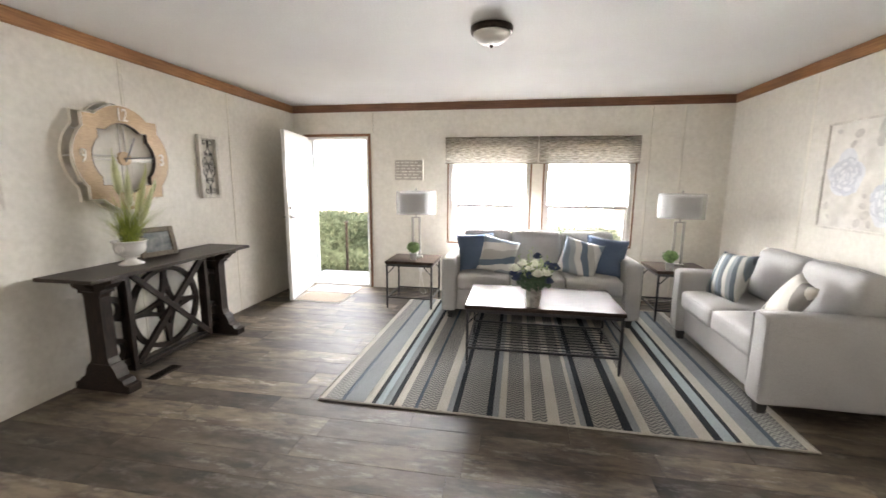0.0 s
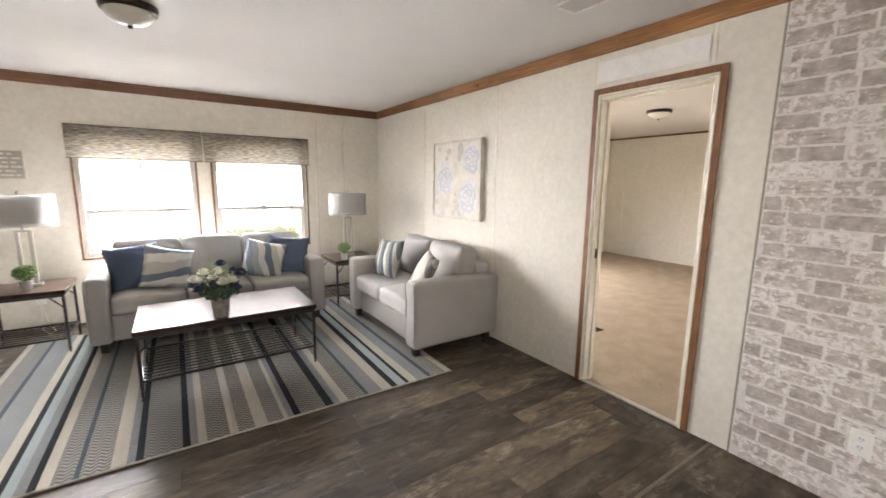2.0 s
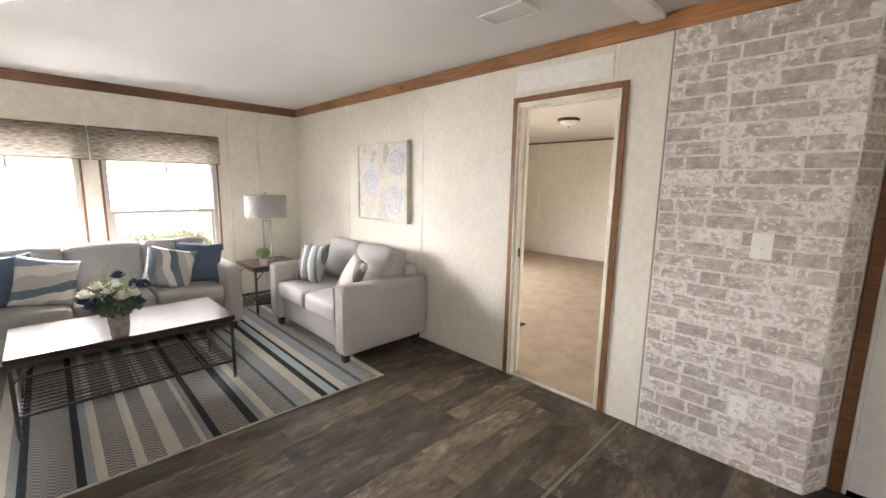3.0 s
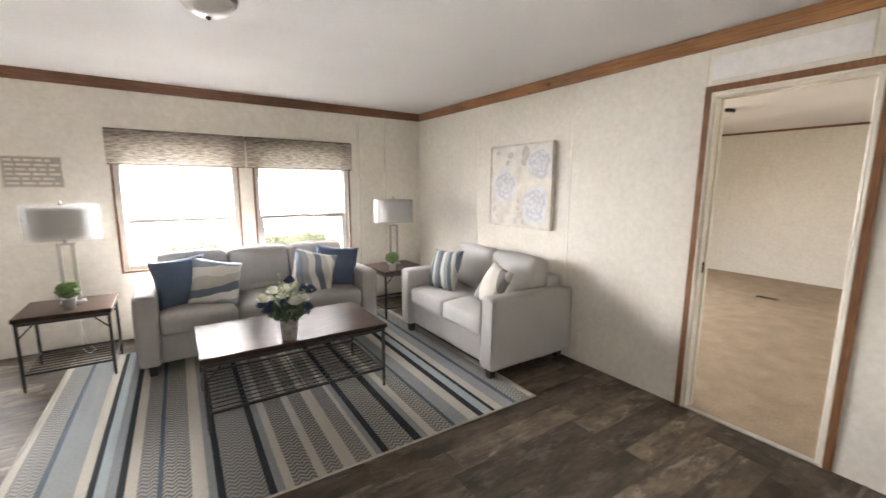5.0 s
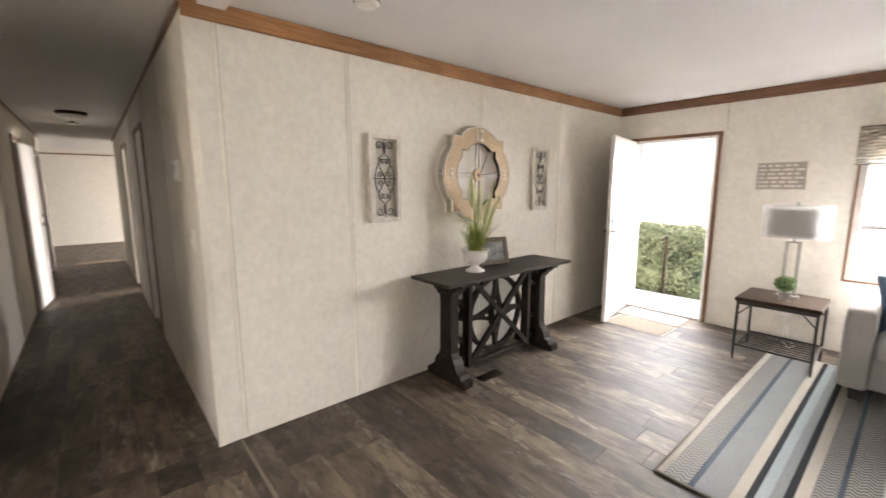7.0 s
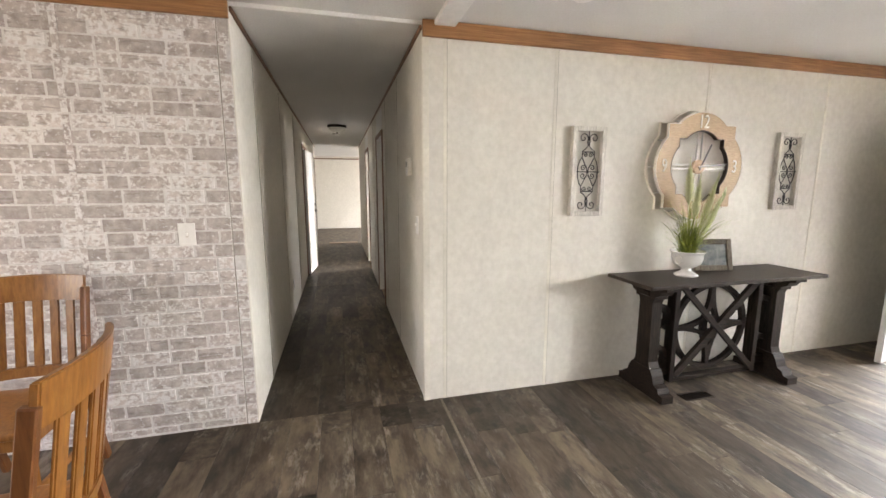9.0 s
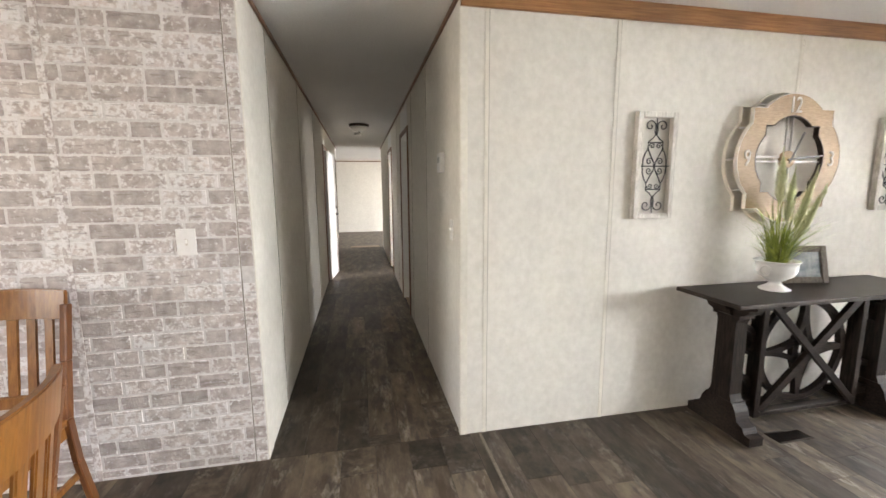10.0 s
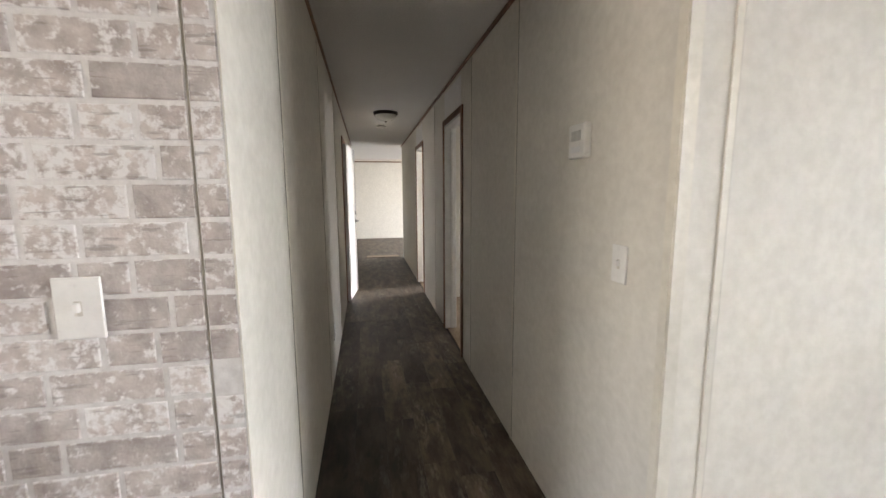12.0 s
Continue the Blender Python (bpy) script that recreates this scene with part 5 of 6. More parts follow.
# ---- console table ----
CW, CY = WEST + 0.022, 2.755
con = thing("console_table", pose(CW, CY, 0), "charcoal-stained wooden console table with carved X and ring", "console table")
part("tabletop", B(0, 0.43, -0.745, 0.745, 0.783, 0.808, bevel=0.005, seg=2), M_CONSOLE_SHEEN, con)
for s in (-1, 1):
    y = s * 0.545
    prof = [(0.0, 0.0), (0.425, 0.0), (0.425, 0.05), (0.39, 0.055), (0.375, 0.085), (0.34, 0.10), (0.325, 0.15), (0.30, 0.19), (0.125, 0.19), (0.10, 0.15), (0.085, 0.10), (0.05, 0.085), (0.035, 0.055), (0.0, 0.05)]
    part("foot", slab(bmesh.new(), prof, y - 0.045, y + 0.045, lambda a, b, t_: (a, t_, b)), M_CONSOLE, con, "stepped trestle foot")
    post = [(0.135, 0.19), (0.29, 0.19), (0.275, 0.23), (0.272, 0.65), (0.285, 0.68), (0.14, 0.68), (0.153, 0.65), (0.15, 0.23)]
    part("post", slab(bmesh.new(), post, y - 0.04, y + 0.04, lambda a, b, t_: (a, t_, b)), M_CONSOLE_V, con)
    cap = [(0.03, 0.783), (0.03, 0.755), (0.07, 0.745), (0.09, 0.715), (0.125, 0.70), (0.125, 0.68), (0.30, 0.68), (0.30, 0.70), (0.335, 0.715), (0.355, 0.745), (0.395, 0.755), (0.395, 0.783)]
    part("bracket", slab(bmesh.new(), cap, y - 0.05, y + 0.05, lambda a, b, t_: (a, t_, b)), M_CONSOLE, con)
    corb = [(0, 0.783), (0.09 * s, 0.783), (0.085 * s, 0.765), (0.06 * s, 0.76), (0.05 * s, 0.735), (0.025 * s, 0.73), (0.015 * s, 0.70), (0, 0.69)]
    part("corbel", slab(bmesh.new(), corb if s > 0 else corb[::-1], 0.17, 0.255, lambda a, b, t_: (t_, y + s * 0.05 + a, b)), M_CONSOLE, con)
    part("corbel", slab(bmesh.new(), [(-a, b) for a, b in corb], 0.17, 0.255, lambda a, b, t_: (t_, y - s * 0.05 + a, b)), M_CONSOLE, con)
    yi = s * 0.365
    part("upright", B(0.185, 0.262, yi - 0.02, yi + 0.02, 0.05, 0.783, bevel=0.003), M_CONSOLE_V, con)
    for zc in (0.22, 0.52):
        arc = [math.radians(-60 + 12 * i) for i in range(21)]
        line = [((0.058 + 0.034 * f_) * math.cos(a), (0.068 + 0.034 * f_) * math.sin(a)) for f_, run in ((1, arc), (0, arc[::-1])) for a in run]
        bm = slab(bmesh.new(), line, 0.175, 0.225, lambda a, b, t_: (t_, yi + s * (0.10 - a), zc + b))
        part("scroll", bm, M_CONSOLE, con, "carved scroll between the uprights")
    part("lower_rail", B(0.19, 0.235, min(yi, y), max(yi, y), 0.10, 0.15, bevel=0.003), M_CONSOLE, con)
part("stretcher", B(0.195, 0.25, -0.345, 0.345, 0.05, 0.078, bevel=0.003), M_CONSOLE, con)
part("upper_rail", B(0.16, 0.265, -0.345, 0.345, 0.75, 0.783, bevel=0.003), M_CONSOLE, con)
bm = bmesh.new()
beam(bm, (0.245, -0.34, 0.09), (0.245, 0.34, 0.75), 0.03, 0.05)
part("cross_brace", bm, M_CONSOLE, con)
bm = bmesh.new()
beam(bm, (0.262, 0.34, 0.09), (0.262, -0.34, 0.75), 0.024, 0.04)
part("cross_brace", bm, M_CONSOLE, con)
ringo = [(0.325 * math.cos(math.tau * k / 48), 0.325 * math.sin(math.tau * k / 48)) for k in range(48)]
ringi = [(0.89 * a, 0.89 * b) for a, b in ringo]
part("ring", ring_slab(bmesh.new(), ringo, ringi, 0.17, 0.205, lambda a, b, t_: (t_, a, 0.418 + b)), M_CONSOLE, con, "large carved ring")
for k in range(4):
    a0 = k * math.pi / 2
    petal = []
    for i in range(9):
        s_ = i / 8
        petal.append((0.03 + 0.27 * s_, 0.016 + 0.07 * (1 - s_) ** 2 * (1 if s_ > 0 else 0.6)))
    line = petal + [(a, -b) for a, b in petal[::-1]]
    hole = [(0.075 + 0.07 * (i if i <= 8 else 16 - i) / 8, (0.028 * (1 - (i if i <= 8 else 16 - i) / 8) + 0.002) * (1 if i <= 8 else -1)) for i in range(17)]
    hole = hole[:9] + [(a, -b) for a, b in hole[:9][::-1]]
    rot = lambda p: (p[0] * math.cos(a0) - p[1] * math.sin(a0), p[0] * math.sin(a0) + p[1] * math.cos(a0))
    part("spoke", ring_slab(bmesh.new(), [rot(p) for p in line], [rot(p) for p in hole], 0.172, 0.203, lambda a, b, t_: (t_, a, 0.418 + b)), M_CONSOLE, con, "carved pointed spoke")

# things on the console
urn = thing("planter_urn", pose(-2.63, 2.50, 0.808), "white ceramic footed urn of tall grass and plumes", "planter")
part("urn_body", lathe(bmesh.new(), [(0.0, 0), (0.075, 0), (0.078, 0.008), (0.06, 0.018), (0.034, 0.035), (0.030, 0.05), (0.05, 0.062), (0.085, 0.085), (0.098, 0.12), (0.098, 0.15), (0.105, 0.165), (0.113, 0.172), (0.108, 0.176), (0.095, 0.165), (0.085, 0.14), (0.0, 0.135)], 40), M_CERAMIC, urn, smooth=True)
bm = bmesh.new()
tube(bm, [(0.02 + 0.03 * math.cos(a), -0.098, 0.12 + 0.03 * math.sin(a)) for a in [math.tau * i / 16 for i in range(16)]], 0.005, 6, closed=True)
part("ring_handle", bm, M_CERAMIC, urn, smooth=True)
part("soil", lathe(bmesh.new(), [(0, 0.135), (0.09, 0.137), (0.085, 0.15), (0, 0.155)], 20), M_HEDGECORE, urn)
rng = random.Random(21)
bm = bmesh.new()
for k in range(230):
    a = rng.uniform(0, math.tau)
    lean = rng.uniform(0.02, 0.27) * (1 if rng.random() < 0.75 else 1.5)
    hgt = rng.uniform(0.20, 0.48) - lean * 0.3
    base = Vector((math.cos(a) * rng.uniform(0, 0.06), math.sin(a) * rng.uniform(0, 0.06), 0.14))
    out = Vector((math.cos(a), math.sin(a), 0))
    if out.x < -0.3:
        out.x *= 0.6
    pts = [base + out * lean * (s_ ** 1.7) + Vector((0, 0, hgt * (s_ - 0.18 * s_ ** 3 * (lean / 0.2)))) for s_ in [i / 6 for i in range(7)]]
    sd = Vector((-out.y, out.x, 0)).normalized() * rng.uniform(0.0016, 0.0042)
    rows_ = []
    for i, p in enumerate(pts):
        w_ = sd * max(1 - (i / 6) ** 2, 0.08)
        rows_.append((bm.verts.new(p - w_), bm.verts.new(p + w_)))
    for p, q in zip(rows_, rows_[1:]):
        bm.faces.new((p[0], p[1], q[1], q[0]))
tagged(part("grass", bm, M_GRASS, urn), kind="stuff")
for k, (ox, oy, hz, ln) in enumerate(((0.03, -0.08, 0.76, 0.30), (0.02, 0.03, 0.66, 0.30), (0.05, 0.15, 0.66, 0.34), (0.06, 0.21, 0.56, 0.32))):
    tip = Vector((ox, oy, hz))
    root = Vector((ox * 0.15, oy * 0.15, 0.14))
    start = root.lerp(tip, 1 - ln / (hz - 0.14) * 0.9)
    bm = tube(bmesh.new(), [tuple(root), tuple(start)], 0.002, 5)
    d = (tip - start)
    for i in range(900):
        s_ = rng.random()
        c = start + d * s_
        r = 0.048 * (1 - s_ * 0.75) * math.sin(min(s_ * 1.1 + 0.1, 1) * math.pi) ** 0.5 + 0.002
        a = rng.uniform(0, math.tau)
        o = Vector((math.cos(a), math.sin(a), 0)) * r
        w_ = Vector((-math.sin(a), math.cos(a), 0)) * 0.0022
        e = c + o + Vector((0, 0, 0.06))
        v0, v1, v2 = bm.verts.new(c - w_), bm.verts.new(c + w_), bm.verts.new(e)
        bm.faces.new((v0, v1, v2))
    part("plume", bm, M_PLUME, urn, "soft pale green plume")

pf = thing("photo_frame", pose(-2.71, 2.83, 0.808, 0, 0, 78), "weathered wood photo frame leaning back on the console", "picture frame")
lean = pose(0, 0, 0, -14, 0, 0)
for bx in ((-0.145, -0.105, 0, 0.235), (0.105, 0.145, 0, 0.235), (-0.105, 0.105, 0, 0.04), (-0.105, 0.105, 0.195, 0.235)):
    part("moulding", B(bx[0], bx[1], -0.012, 0.01, bx[2], bx[3], bevel=0.004), M_GREYWOOD, pf, at=lean)
part("picture", B(-0.105, 0.105, -0.002, 0.004, 0.04, 0.195), M_PRINT, pf, "faded blue landscape print", at=lean)
part("easel_back", B(-0.03, 0.03, 0.055, 0.06, 0.003, 0.15), M_GREYWOOD, pf, at=pose(0, 0.03, 0, 14, 0, 0))


# ---- wall clock ----
def lobed(scale, n=144, a=0.283, c=0.092, r=0.275):
    """Outline of a square with a round lobe on each side."""
    pts = []
    for k in range(n):
        th = math.tau * k / n
        ux, uy = math.cos(th), math.sin(th)
        best = a / max(abs(ux), abs(uy))
        for cx, cy in ((c, 0), (-c, 0), (0, c), (0, -c)):
            b_ = ux * cx + uy * cy
            disc = b_ * b_ - (cx * cx + cy * cy - r * r)
            if disc > 0:
                best = max(best, b_ + math.sqrt(disc))
        pts.append((ux * best * scale, uy * best * scale))
    return pts


clock = thing("wall_clock", pose(WEST, 2.675, 1.565, 0, 0, 90), "large tan wooden quatrefoil wall clock with pale metal edges", "clock")
face_at = lambda a, b, t_: (a, -t_, b)
part("wood_face", ring_slab(bmesh.new(), lobed(1.02), lobed(0.69), 0.056, 0.080, face_at), M_TAN, clock, "tan wooden clock ring")
part("outer_edge", ring_slab(bmesh.new(), lobed(1.03), lobed(1.0201), 0.060, 0.082, face_at), M_CREAM, clock)
part("rear_edge", ring_slab(bmesh.new(), lobed(1.09), lobed(1.068), 0.001, 0.02, face_at), M_CREAM, clock)
part("inner_edge", ring_slab(bmesh.new(), lobed(0.6899), lobed(0.674), 0.05, 0.081, face_at), M_BRONZE, clock)
for th in range(0, 360, 30):
    rr = lobed(1.06)[int(th / 360 * 144) % 144]
    part("spacer", tube(bmesh.new(), [(rr[0], -0.010, rr[1]), (rr[0] * 0.95, -0.06, rr[1] * 0.95)], 0.006, 6), M_PEWTER, clock)
bm = lathe(bmesh.new(), [(0, 0.05), (0.05, 0.05), (0.05, 0.072), (0.012, 0.074), (0.012, 0.09), (0, 0.091)], 28)
bmesh.ops.transform(bm, matrix=pose(0, 0, 0, 90, 0, 0), verts=bm.verts[:])
part("hub", bm, M_TAN, clock)
for x0_, z0_, x1_, z1_ in ((-0.05, 0.014, -0.25, 0.014), (-0.05, -0.014, -0.25, -0.014), (0.05, 0.014, 0.25, 0.014), (0.05, -0.014, 0.25, -0.014), (-0.02, 0.045, -0.02, 0.25), (0.02, 0.045, 0.02, 0.25), (-0.02, -0.045, -0.02, -0.25), (0.02, -0.045, 0.02, -0.25)):
    bm = bmesh.new()
    beam(bm, (x0_, -0.058, z0_), (x1_, -0.058, z1_), 0.006, 0.012, 0.001)
    part("spoke", bm, M_PEWTER, clock)
bm = bmesh.new()
beam(bm, (-0.03, -0.094, -0.003), (0.22, -0.094, 0.02), 0.004, 0.010, 0.001)
part("minute_hand", bm, M_BLACK, clock)
bm = bmesh.new()
beam(bm, (-0.012, -0.09, -0.025), (0.075, -0.09, 0.155), 0.004, 0.012, 0.001)
part("hour_hand", bm, M_BLACK, clock)


def numeral(text, size, at, mat, parent, name, depth=0.004):
    cu = bpy.data.curves.new(name, "FONT")
    cu.body, cu.size, cu.extrude, cu.align_x, cu.align_y = text, size, depth, "CENTER", "CENTER"
    tmp = bpy.data.objects.new(name, cu)
    scene.collection.objects.link(tmp)
    me = bpy.data.meshes.new_from_object(tmp.evaluated_get(bpy.context.evaluated_depsgraph_get()))
    bpy.data.objects.remove(tmp)
    me.materials.clear()
    me.materials.append(mat)
    ob = new(name, me)
    ob.parent = parent
    ob.matrix_local = at
    return ob


for txt, x, z in (("12", 0, 0.308), ("3", 0.308, 0), ("6", 0, -0.308), ("9", -0.308, 0)):
    numeral(txt, 0.118, pose(x, -0.081, z, 90, 0, 0) @ Matrix.Diagonal((0.78, 1.1, 1, 1)), M_CREAM, clock, "numeral")


# ---- scrollwork wall panels ----
def spiral(cx, cz, r, turns, a0, sgn, n=22):
    out = []
    for i in range(n + 1):
        s_ = i / n
        a = a0 + sgn * turns * math.tau * s_
        rr = r * (1 - 0.82 * s_)
        out.append((cx + rr * math.cos(a), -0.022, cz + rr * math.sin(a)))
    return out


def scroll_panel(y0, y1, z0, z1):
    t = thing("scroll_panel", pose(WEST, (y0 + y1) / 2, (z0 + z1) / 2, 0, 0, 90), "whitewashed wood frame with dark iron scrollwork on the wall", "wall decor", group="scrollwork wall panels")
    w, h, f = (y1 - y0) / 2, (z1 - z0) / 2, 0.032
    for bx in ((-w, -w + f, -h, h), (w - f, w, -h, h), (-w + f, w - f, -h, -h + f), (-w + f, w - f, h - f, h)):
        part("frame_rail", B(bx[0], bx[1], -0.038, -0.0005, bx[2], bx[3], bevel=0.003), M_WASHED, t)
    r, d = 0.0034, -0.022
    for sz in (-1, 1):
        for sx in (-1, 1):
            bm = tube(bmesh.new(), spiral(sx * 0.040, sz * 0.222, 0.034, 1.15, math.pi if sx > 0 else 0, -sx * sz), r, 6)
            tube(bm, [(sx * 0.006, d, sz * 0.222), (sx * 0.010, d, sz * 0.196), (sx * 0.004, d, sz * 0.172), (sx * 0.022, d, sz * 0.152), (sx * 0.046, d, sz * 0.136), (sx * 0.047, d, sz * 0.098)], r, 6)
            tube(bm, [(sx * 0.047, d, sz * 0.098), (sx * 0.064, d, sz * 0.070), (sx * 0.075, d, sz * 0.035), (sx * 0.077, d, 0)], r, 6)
            part("scroll", bm, M_BLACK, t, smooth=True)
            bm = tube(bmesh.new(), [(sx * 0.047, d, sz * 0.098), (sx * 0.028, d, sz * 0.060), (sx * 0.006, d, sz * 0.024), (sx * 0.003, d, 0)], r, 6)
            part("scroll", bm, M_BLACK, t, smooth=True)
            part("scroll", tube(bmesh.new(), spiral(sx * 0.022, sz * 0.112, 0.018, 1.3, 0 if sx > 0 else math.pi, sx * sz), r, 6), M_BLACK, t, smooth=True)
            part("scroll", tube(bmesh.new(), spiral(sx * 0.034, sz * 0.026, 0.022, 1.3, math.pi if sx > 0 else 0, -sx * sz), r, 6), M_BLACK, t, smooth=True)
        part("scroll_bar", tube(bmesh.new(), [(-0.047, d, sz * 0.132), (0.047, d, sz * 0.132)], r, 6), M_BLACK, t)
        part("scroll_tip", tube(bmesh.new(), [(0, d, sz * 0.17), (0, d, sz * (h - f))], r, 6), M_BLACK, t)
    part("scroll_bar", tube(bmesh.new(), [(-w + f, d, 0), (w - f, d, 0)], r, 6), M_BLACK, t)
    return t


scroll_panel(1.672, 1.928, 1.225, 1.822)
scroll_panel(3.455, 3.705, 1.245, 1.835)

# ---- sign and picture ----
sign = thing("wall_sign", pose(-1.26, NORTH, 1.565), "taupe wooden sign with rows of pale lettering", "sign")
part("board", B(-0.185, 0.185, -0.016, -0.0005, -0.125, 0.125, bevel=0.002), M_SIGN, sign)
for bx in ((-0.19, 0.19, -0.132, -0.122), (-0.19, 0.19, 0.122, 0.132), (-0.19, -0.18, -0.122, 0.122), (0.18, 0.19, -0.122, 0.122)):
    part("edge", B(bx[0], bx[1], -0.02, -0.0005, bx[2], bx[3]), M_WASHED, sign)
rng = random.Random(4)
for i in range(6):
    z = 0.095 - i * 0.038
    x = -0.165
    while x < 0.13:
        ln = rng.uniform(0.03, 0.09)
        part("lettering", B(x, min(x + ln, 0.168), -0.018, -0.0162, z - 0.009, z + 0.009), M_WASHED, sign)
        x += ln + 0.018

art = thing("framed_canvas", pose(EAST, 3.28, 1.475, 0, 0, -90), "framed canvas of blue-grey roses in a thin pale frame", "picture")
part("canvas", B(-0.395, 0.395, -0.03, -0.002, -0.375, 0.375), M_CANVAS, art)
for bx in ((-0.41, -0.395, -0.39, 0.39), (0.395, 0.41, -0.39, 0.39), (-0.395, 0.395, -0.39, -0.375), (-0.395, 0.395, 0.375, 0.39)):
    part("frame_rail", B(bx[0], bx[1], -0.042, -0.0005, bx[2], bx[3], bevel=0.002), M_WASHED, art)


def painted(bm, cx, cz, rx, rz, rot_, depth, seed, n=22, rough=0.12):
    vs = []
    for k in range(n):
        a = math.tau * k / n
        q = 1 + rough * noise.noise(Vector((math.cos(a) * 1.6, math.sin(a) * 1.6, seed * 1.7)))
        u_, v_ = rx * q * math.cos(a), rz * q * math.sin(a)
        vs.append(bm.verts.new((cx + u_ * math.cos(rot_) - v_ * math.sin(rot_), -depth, cz + u_ * math.sin(rot_) + v_ * math.cos(rot_))))
    bm.faces.new(vs)


rng = random.Random(9)
for cx, cz, r in ((-0.19, 0.0, 0.155), (0.25, 0.20, 0.145), (0.20, -0.17, 0.165)):
    for mat_, name_, dep in ((M_ROSE_C, "rose_wash", 0.0304), (M_ROSE_A, "rose_petals", 0.0310), (M_ROSE_B, "rose_shadows", 0.0316), (M_ROSE_C, "rose_lights", 0.0322)):
        bm = bmesh.new()
        if name_ == "rose_wash":
            painted(bm, cx, cz, r * 1.08, r * 1.02, 0.3, dep, cx * 10, rough=0.4)
        else:
            count = {"rose_petals": 11, "rose_shadows": 13, "rose_lights": 14}[name_]
            for k in range(count):
                a = k * 2.4
                d = r * math.sqrt((k + 0.4) / count) * 0.82
                sz = r * (0.30 if name_ == "rose_petals" else 0.17 if name_ == "rose_shadows" else 0.13)
                painted(bm, cx + math.cos(a) * d, cz + math.sin(a) * d, sz * 1.3, sz * 0.55, a + 1.57, dep + 0.00001 * k, k + cx * 10)
        tagged(part(name_, bm, mat_, art), kind="stuff")
for k, (cx, cz, r) in enumerate(((-0.33, -0.22, 0.022), (-0.30, -0.30, 0.016), (0.0, -0.21, 0.022), (0.03, -0.27, 0.03), (-0.03, -0.33, 0.026), (0.07, -0.33, 0.02), (0.0, -0.14, 0.016), (-0.12, 0.29, 0.03), (-0.16, 0.22, 0.022), (0.08, 0.30, 0.05), (0.06, 0.22, 0.03), (-0.30, 0.32, 0.018))):
    bm = bmesh.new()
    painted(bm, cx, cz, r, r * 1.35, k * 0.7, 0.0326 + 0.00001 * k, k)
    part("paint_dab", bm, M_DOT, art)


# ---- ceiling fixtures ----
def dome_light(at, r, label):
    t = thing("ceiling_light", at, label, "ceiling light", group="dome ceiling lights")
    part("pan", lathe(bmesh.new(), [(0.0, 0), (r, 0), (r, -0.018), (r * 0.97, -0.034), (r * 0.86, -0.036), (0, -0.03)], 48), M_BRONZE, t, "dark bronze pan", smooth=True)
    part("globe", lathe(bmesh.new(), [(r * 0.87, -0.035), (r * 0.86, -0.046), (r * 0.77, -0.068), (r * 0.56, -0.09), (r * 0.3, -0.102), (0.012, -0.106)], 48), M_GLOBE, t, "frosted white glass bowl", smooth=True)
    part("finial", lathe(bmesh.new(), [(0.012, -0.104), (0.014, -0.11), (0.008, -0.119), (0.0, -0.123)], 16), M_BRONZE, t, smooth=True)
    return t


dome_light(pose(-0.10, 2.86, TOP), 0.137, "bronze and frosted glass dome ceiling light, unlit")
dome_light(pose(5.27, 2.82, TOP), 0.15, "bronze and frosted glass dome light in the bedroom, unlit")
dome_light(pose(-7.15, 0.17, TOP - 0.024), 0.15, "bronze and frosted glass dome light in the hallway, unlit")


def smoke_alarm(at, label):
    t = thing("smoke_detector", at, label, "smoke detector")
    part("base", lathe(bmesh.new(), [(0, 0), (0.072, 0), (0.072, -0.01), (0, -0.012)], 32), M_PLASTIC, t, smooth=False)
    part("cover", lathe(bmesh.new(), [(0.064, -0.011), (0.062, -0.03), (0.05, -0.042), (0, -0.045)], 32), M_PLASTIC, t)
    part("grille", lathe(bmesh.new(), [(0.066, -0.018), (0.0665, -0.019), (0.0665, -0.024), (0.064, -0.025)], 32), M_SLOT, t)
    return t


smoke_alarm(pose(-2.285, 1.375, TOP), "round white smoke detector on the ceiling")
smoke_alarm(pose(-8.1, 0.15, TOP - 0.024), "round white smoke detector on the hallway ceiling")
reg = thing("ceiling_vent", pose(1.87, 1.36, TOP, 0, 0, 90), "white louvred ceiling air register", "vent")
for bx in ((-0.15, 0.15, -0.085, -0.065), (-0.15, 0.15, 0.065, 0.085), (-0.15, -0.13, -0.065, 0.065), (0.13, 0.15, -0.065, 0.065)):
    part("frame", B(*bx, -0.012, 0, bevel=0.002), M_PLASTIC, reg)
part("backing", B(-0.13, 0.13, -0.065, 0.065, -0.002, 0), M_WHITE, reg)
for i in range(7):
    y = -0.055 + i * 0.0183
    bm = B(-0.13, 0.13, -0.009, 0.009, -0.001, 0.001)
    part("slat", bm, M_PLASTIC, reg, at=pose(0, y, -0.014, -18, 0, 0))


def floor_register(at, w, d):
    t = thing("floor_vent", at, "dark bronze metal floor register", "vent", group="floor registers")
    for bx in ((-w, w, -d, -d + 0.012), (-w, w, d - 0.012, d), (-w, -w + 0.012, -d + 0.012, d - 0.012), (w - 0.012, w, -d + 0.012, d - 0.012)):
        part("frame", B(*bx, 0.0006, 0.006, bevel=0.0015), M_BRONZE, t)
    part("backing", B(-w + 0.012, w - 0.012, -d + 0.012, d - 0.012, 0.0006, 0.0016), M_SLOT, t)
    n = 12
    for i in range(n):
        x = -w + 0.02 + (2 * w - 0.04) * i / (n - 1)
        part("slat", B(x - 0.003, x + 0.003, -d + 0.012, d - 0.012, 0.0016, 0.005), M_BRONZE, t)
    return t


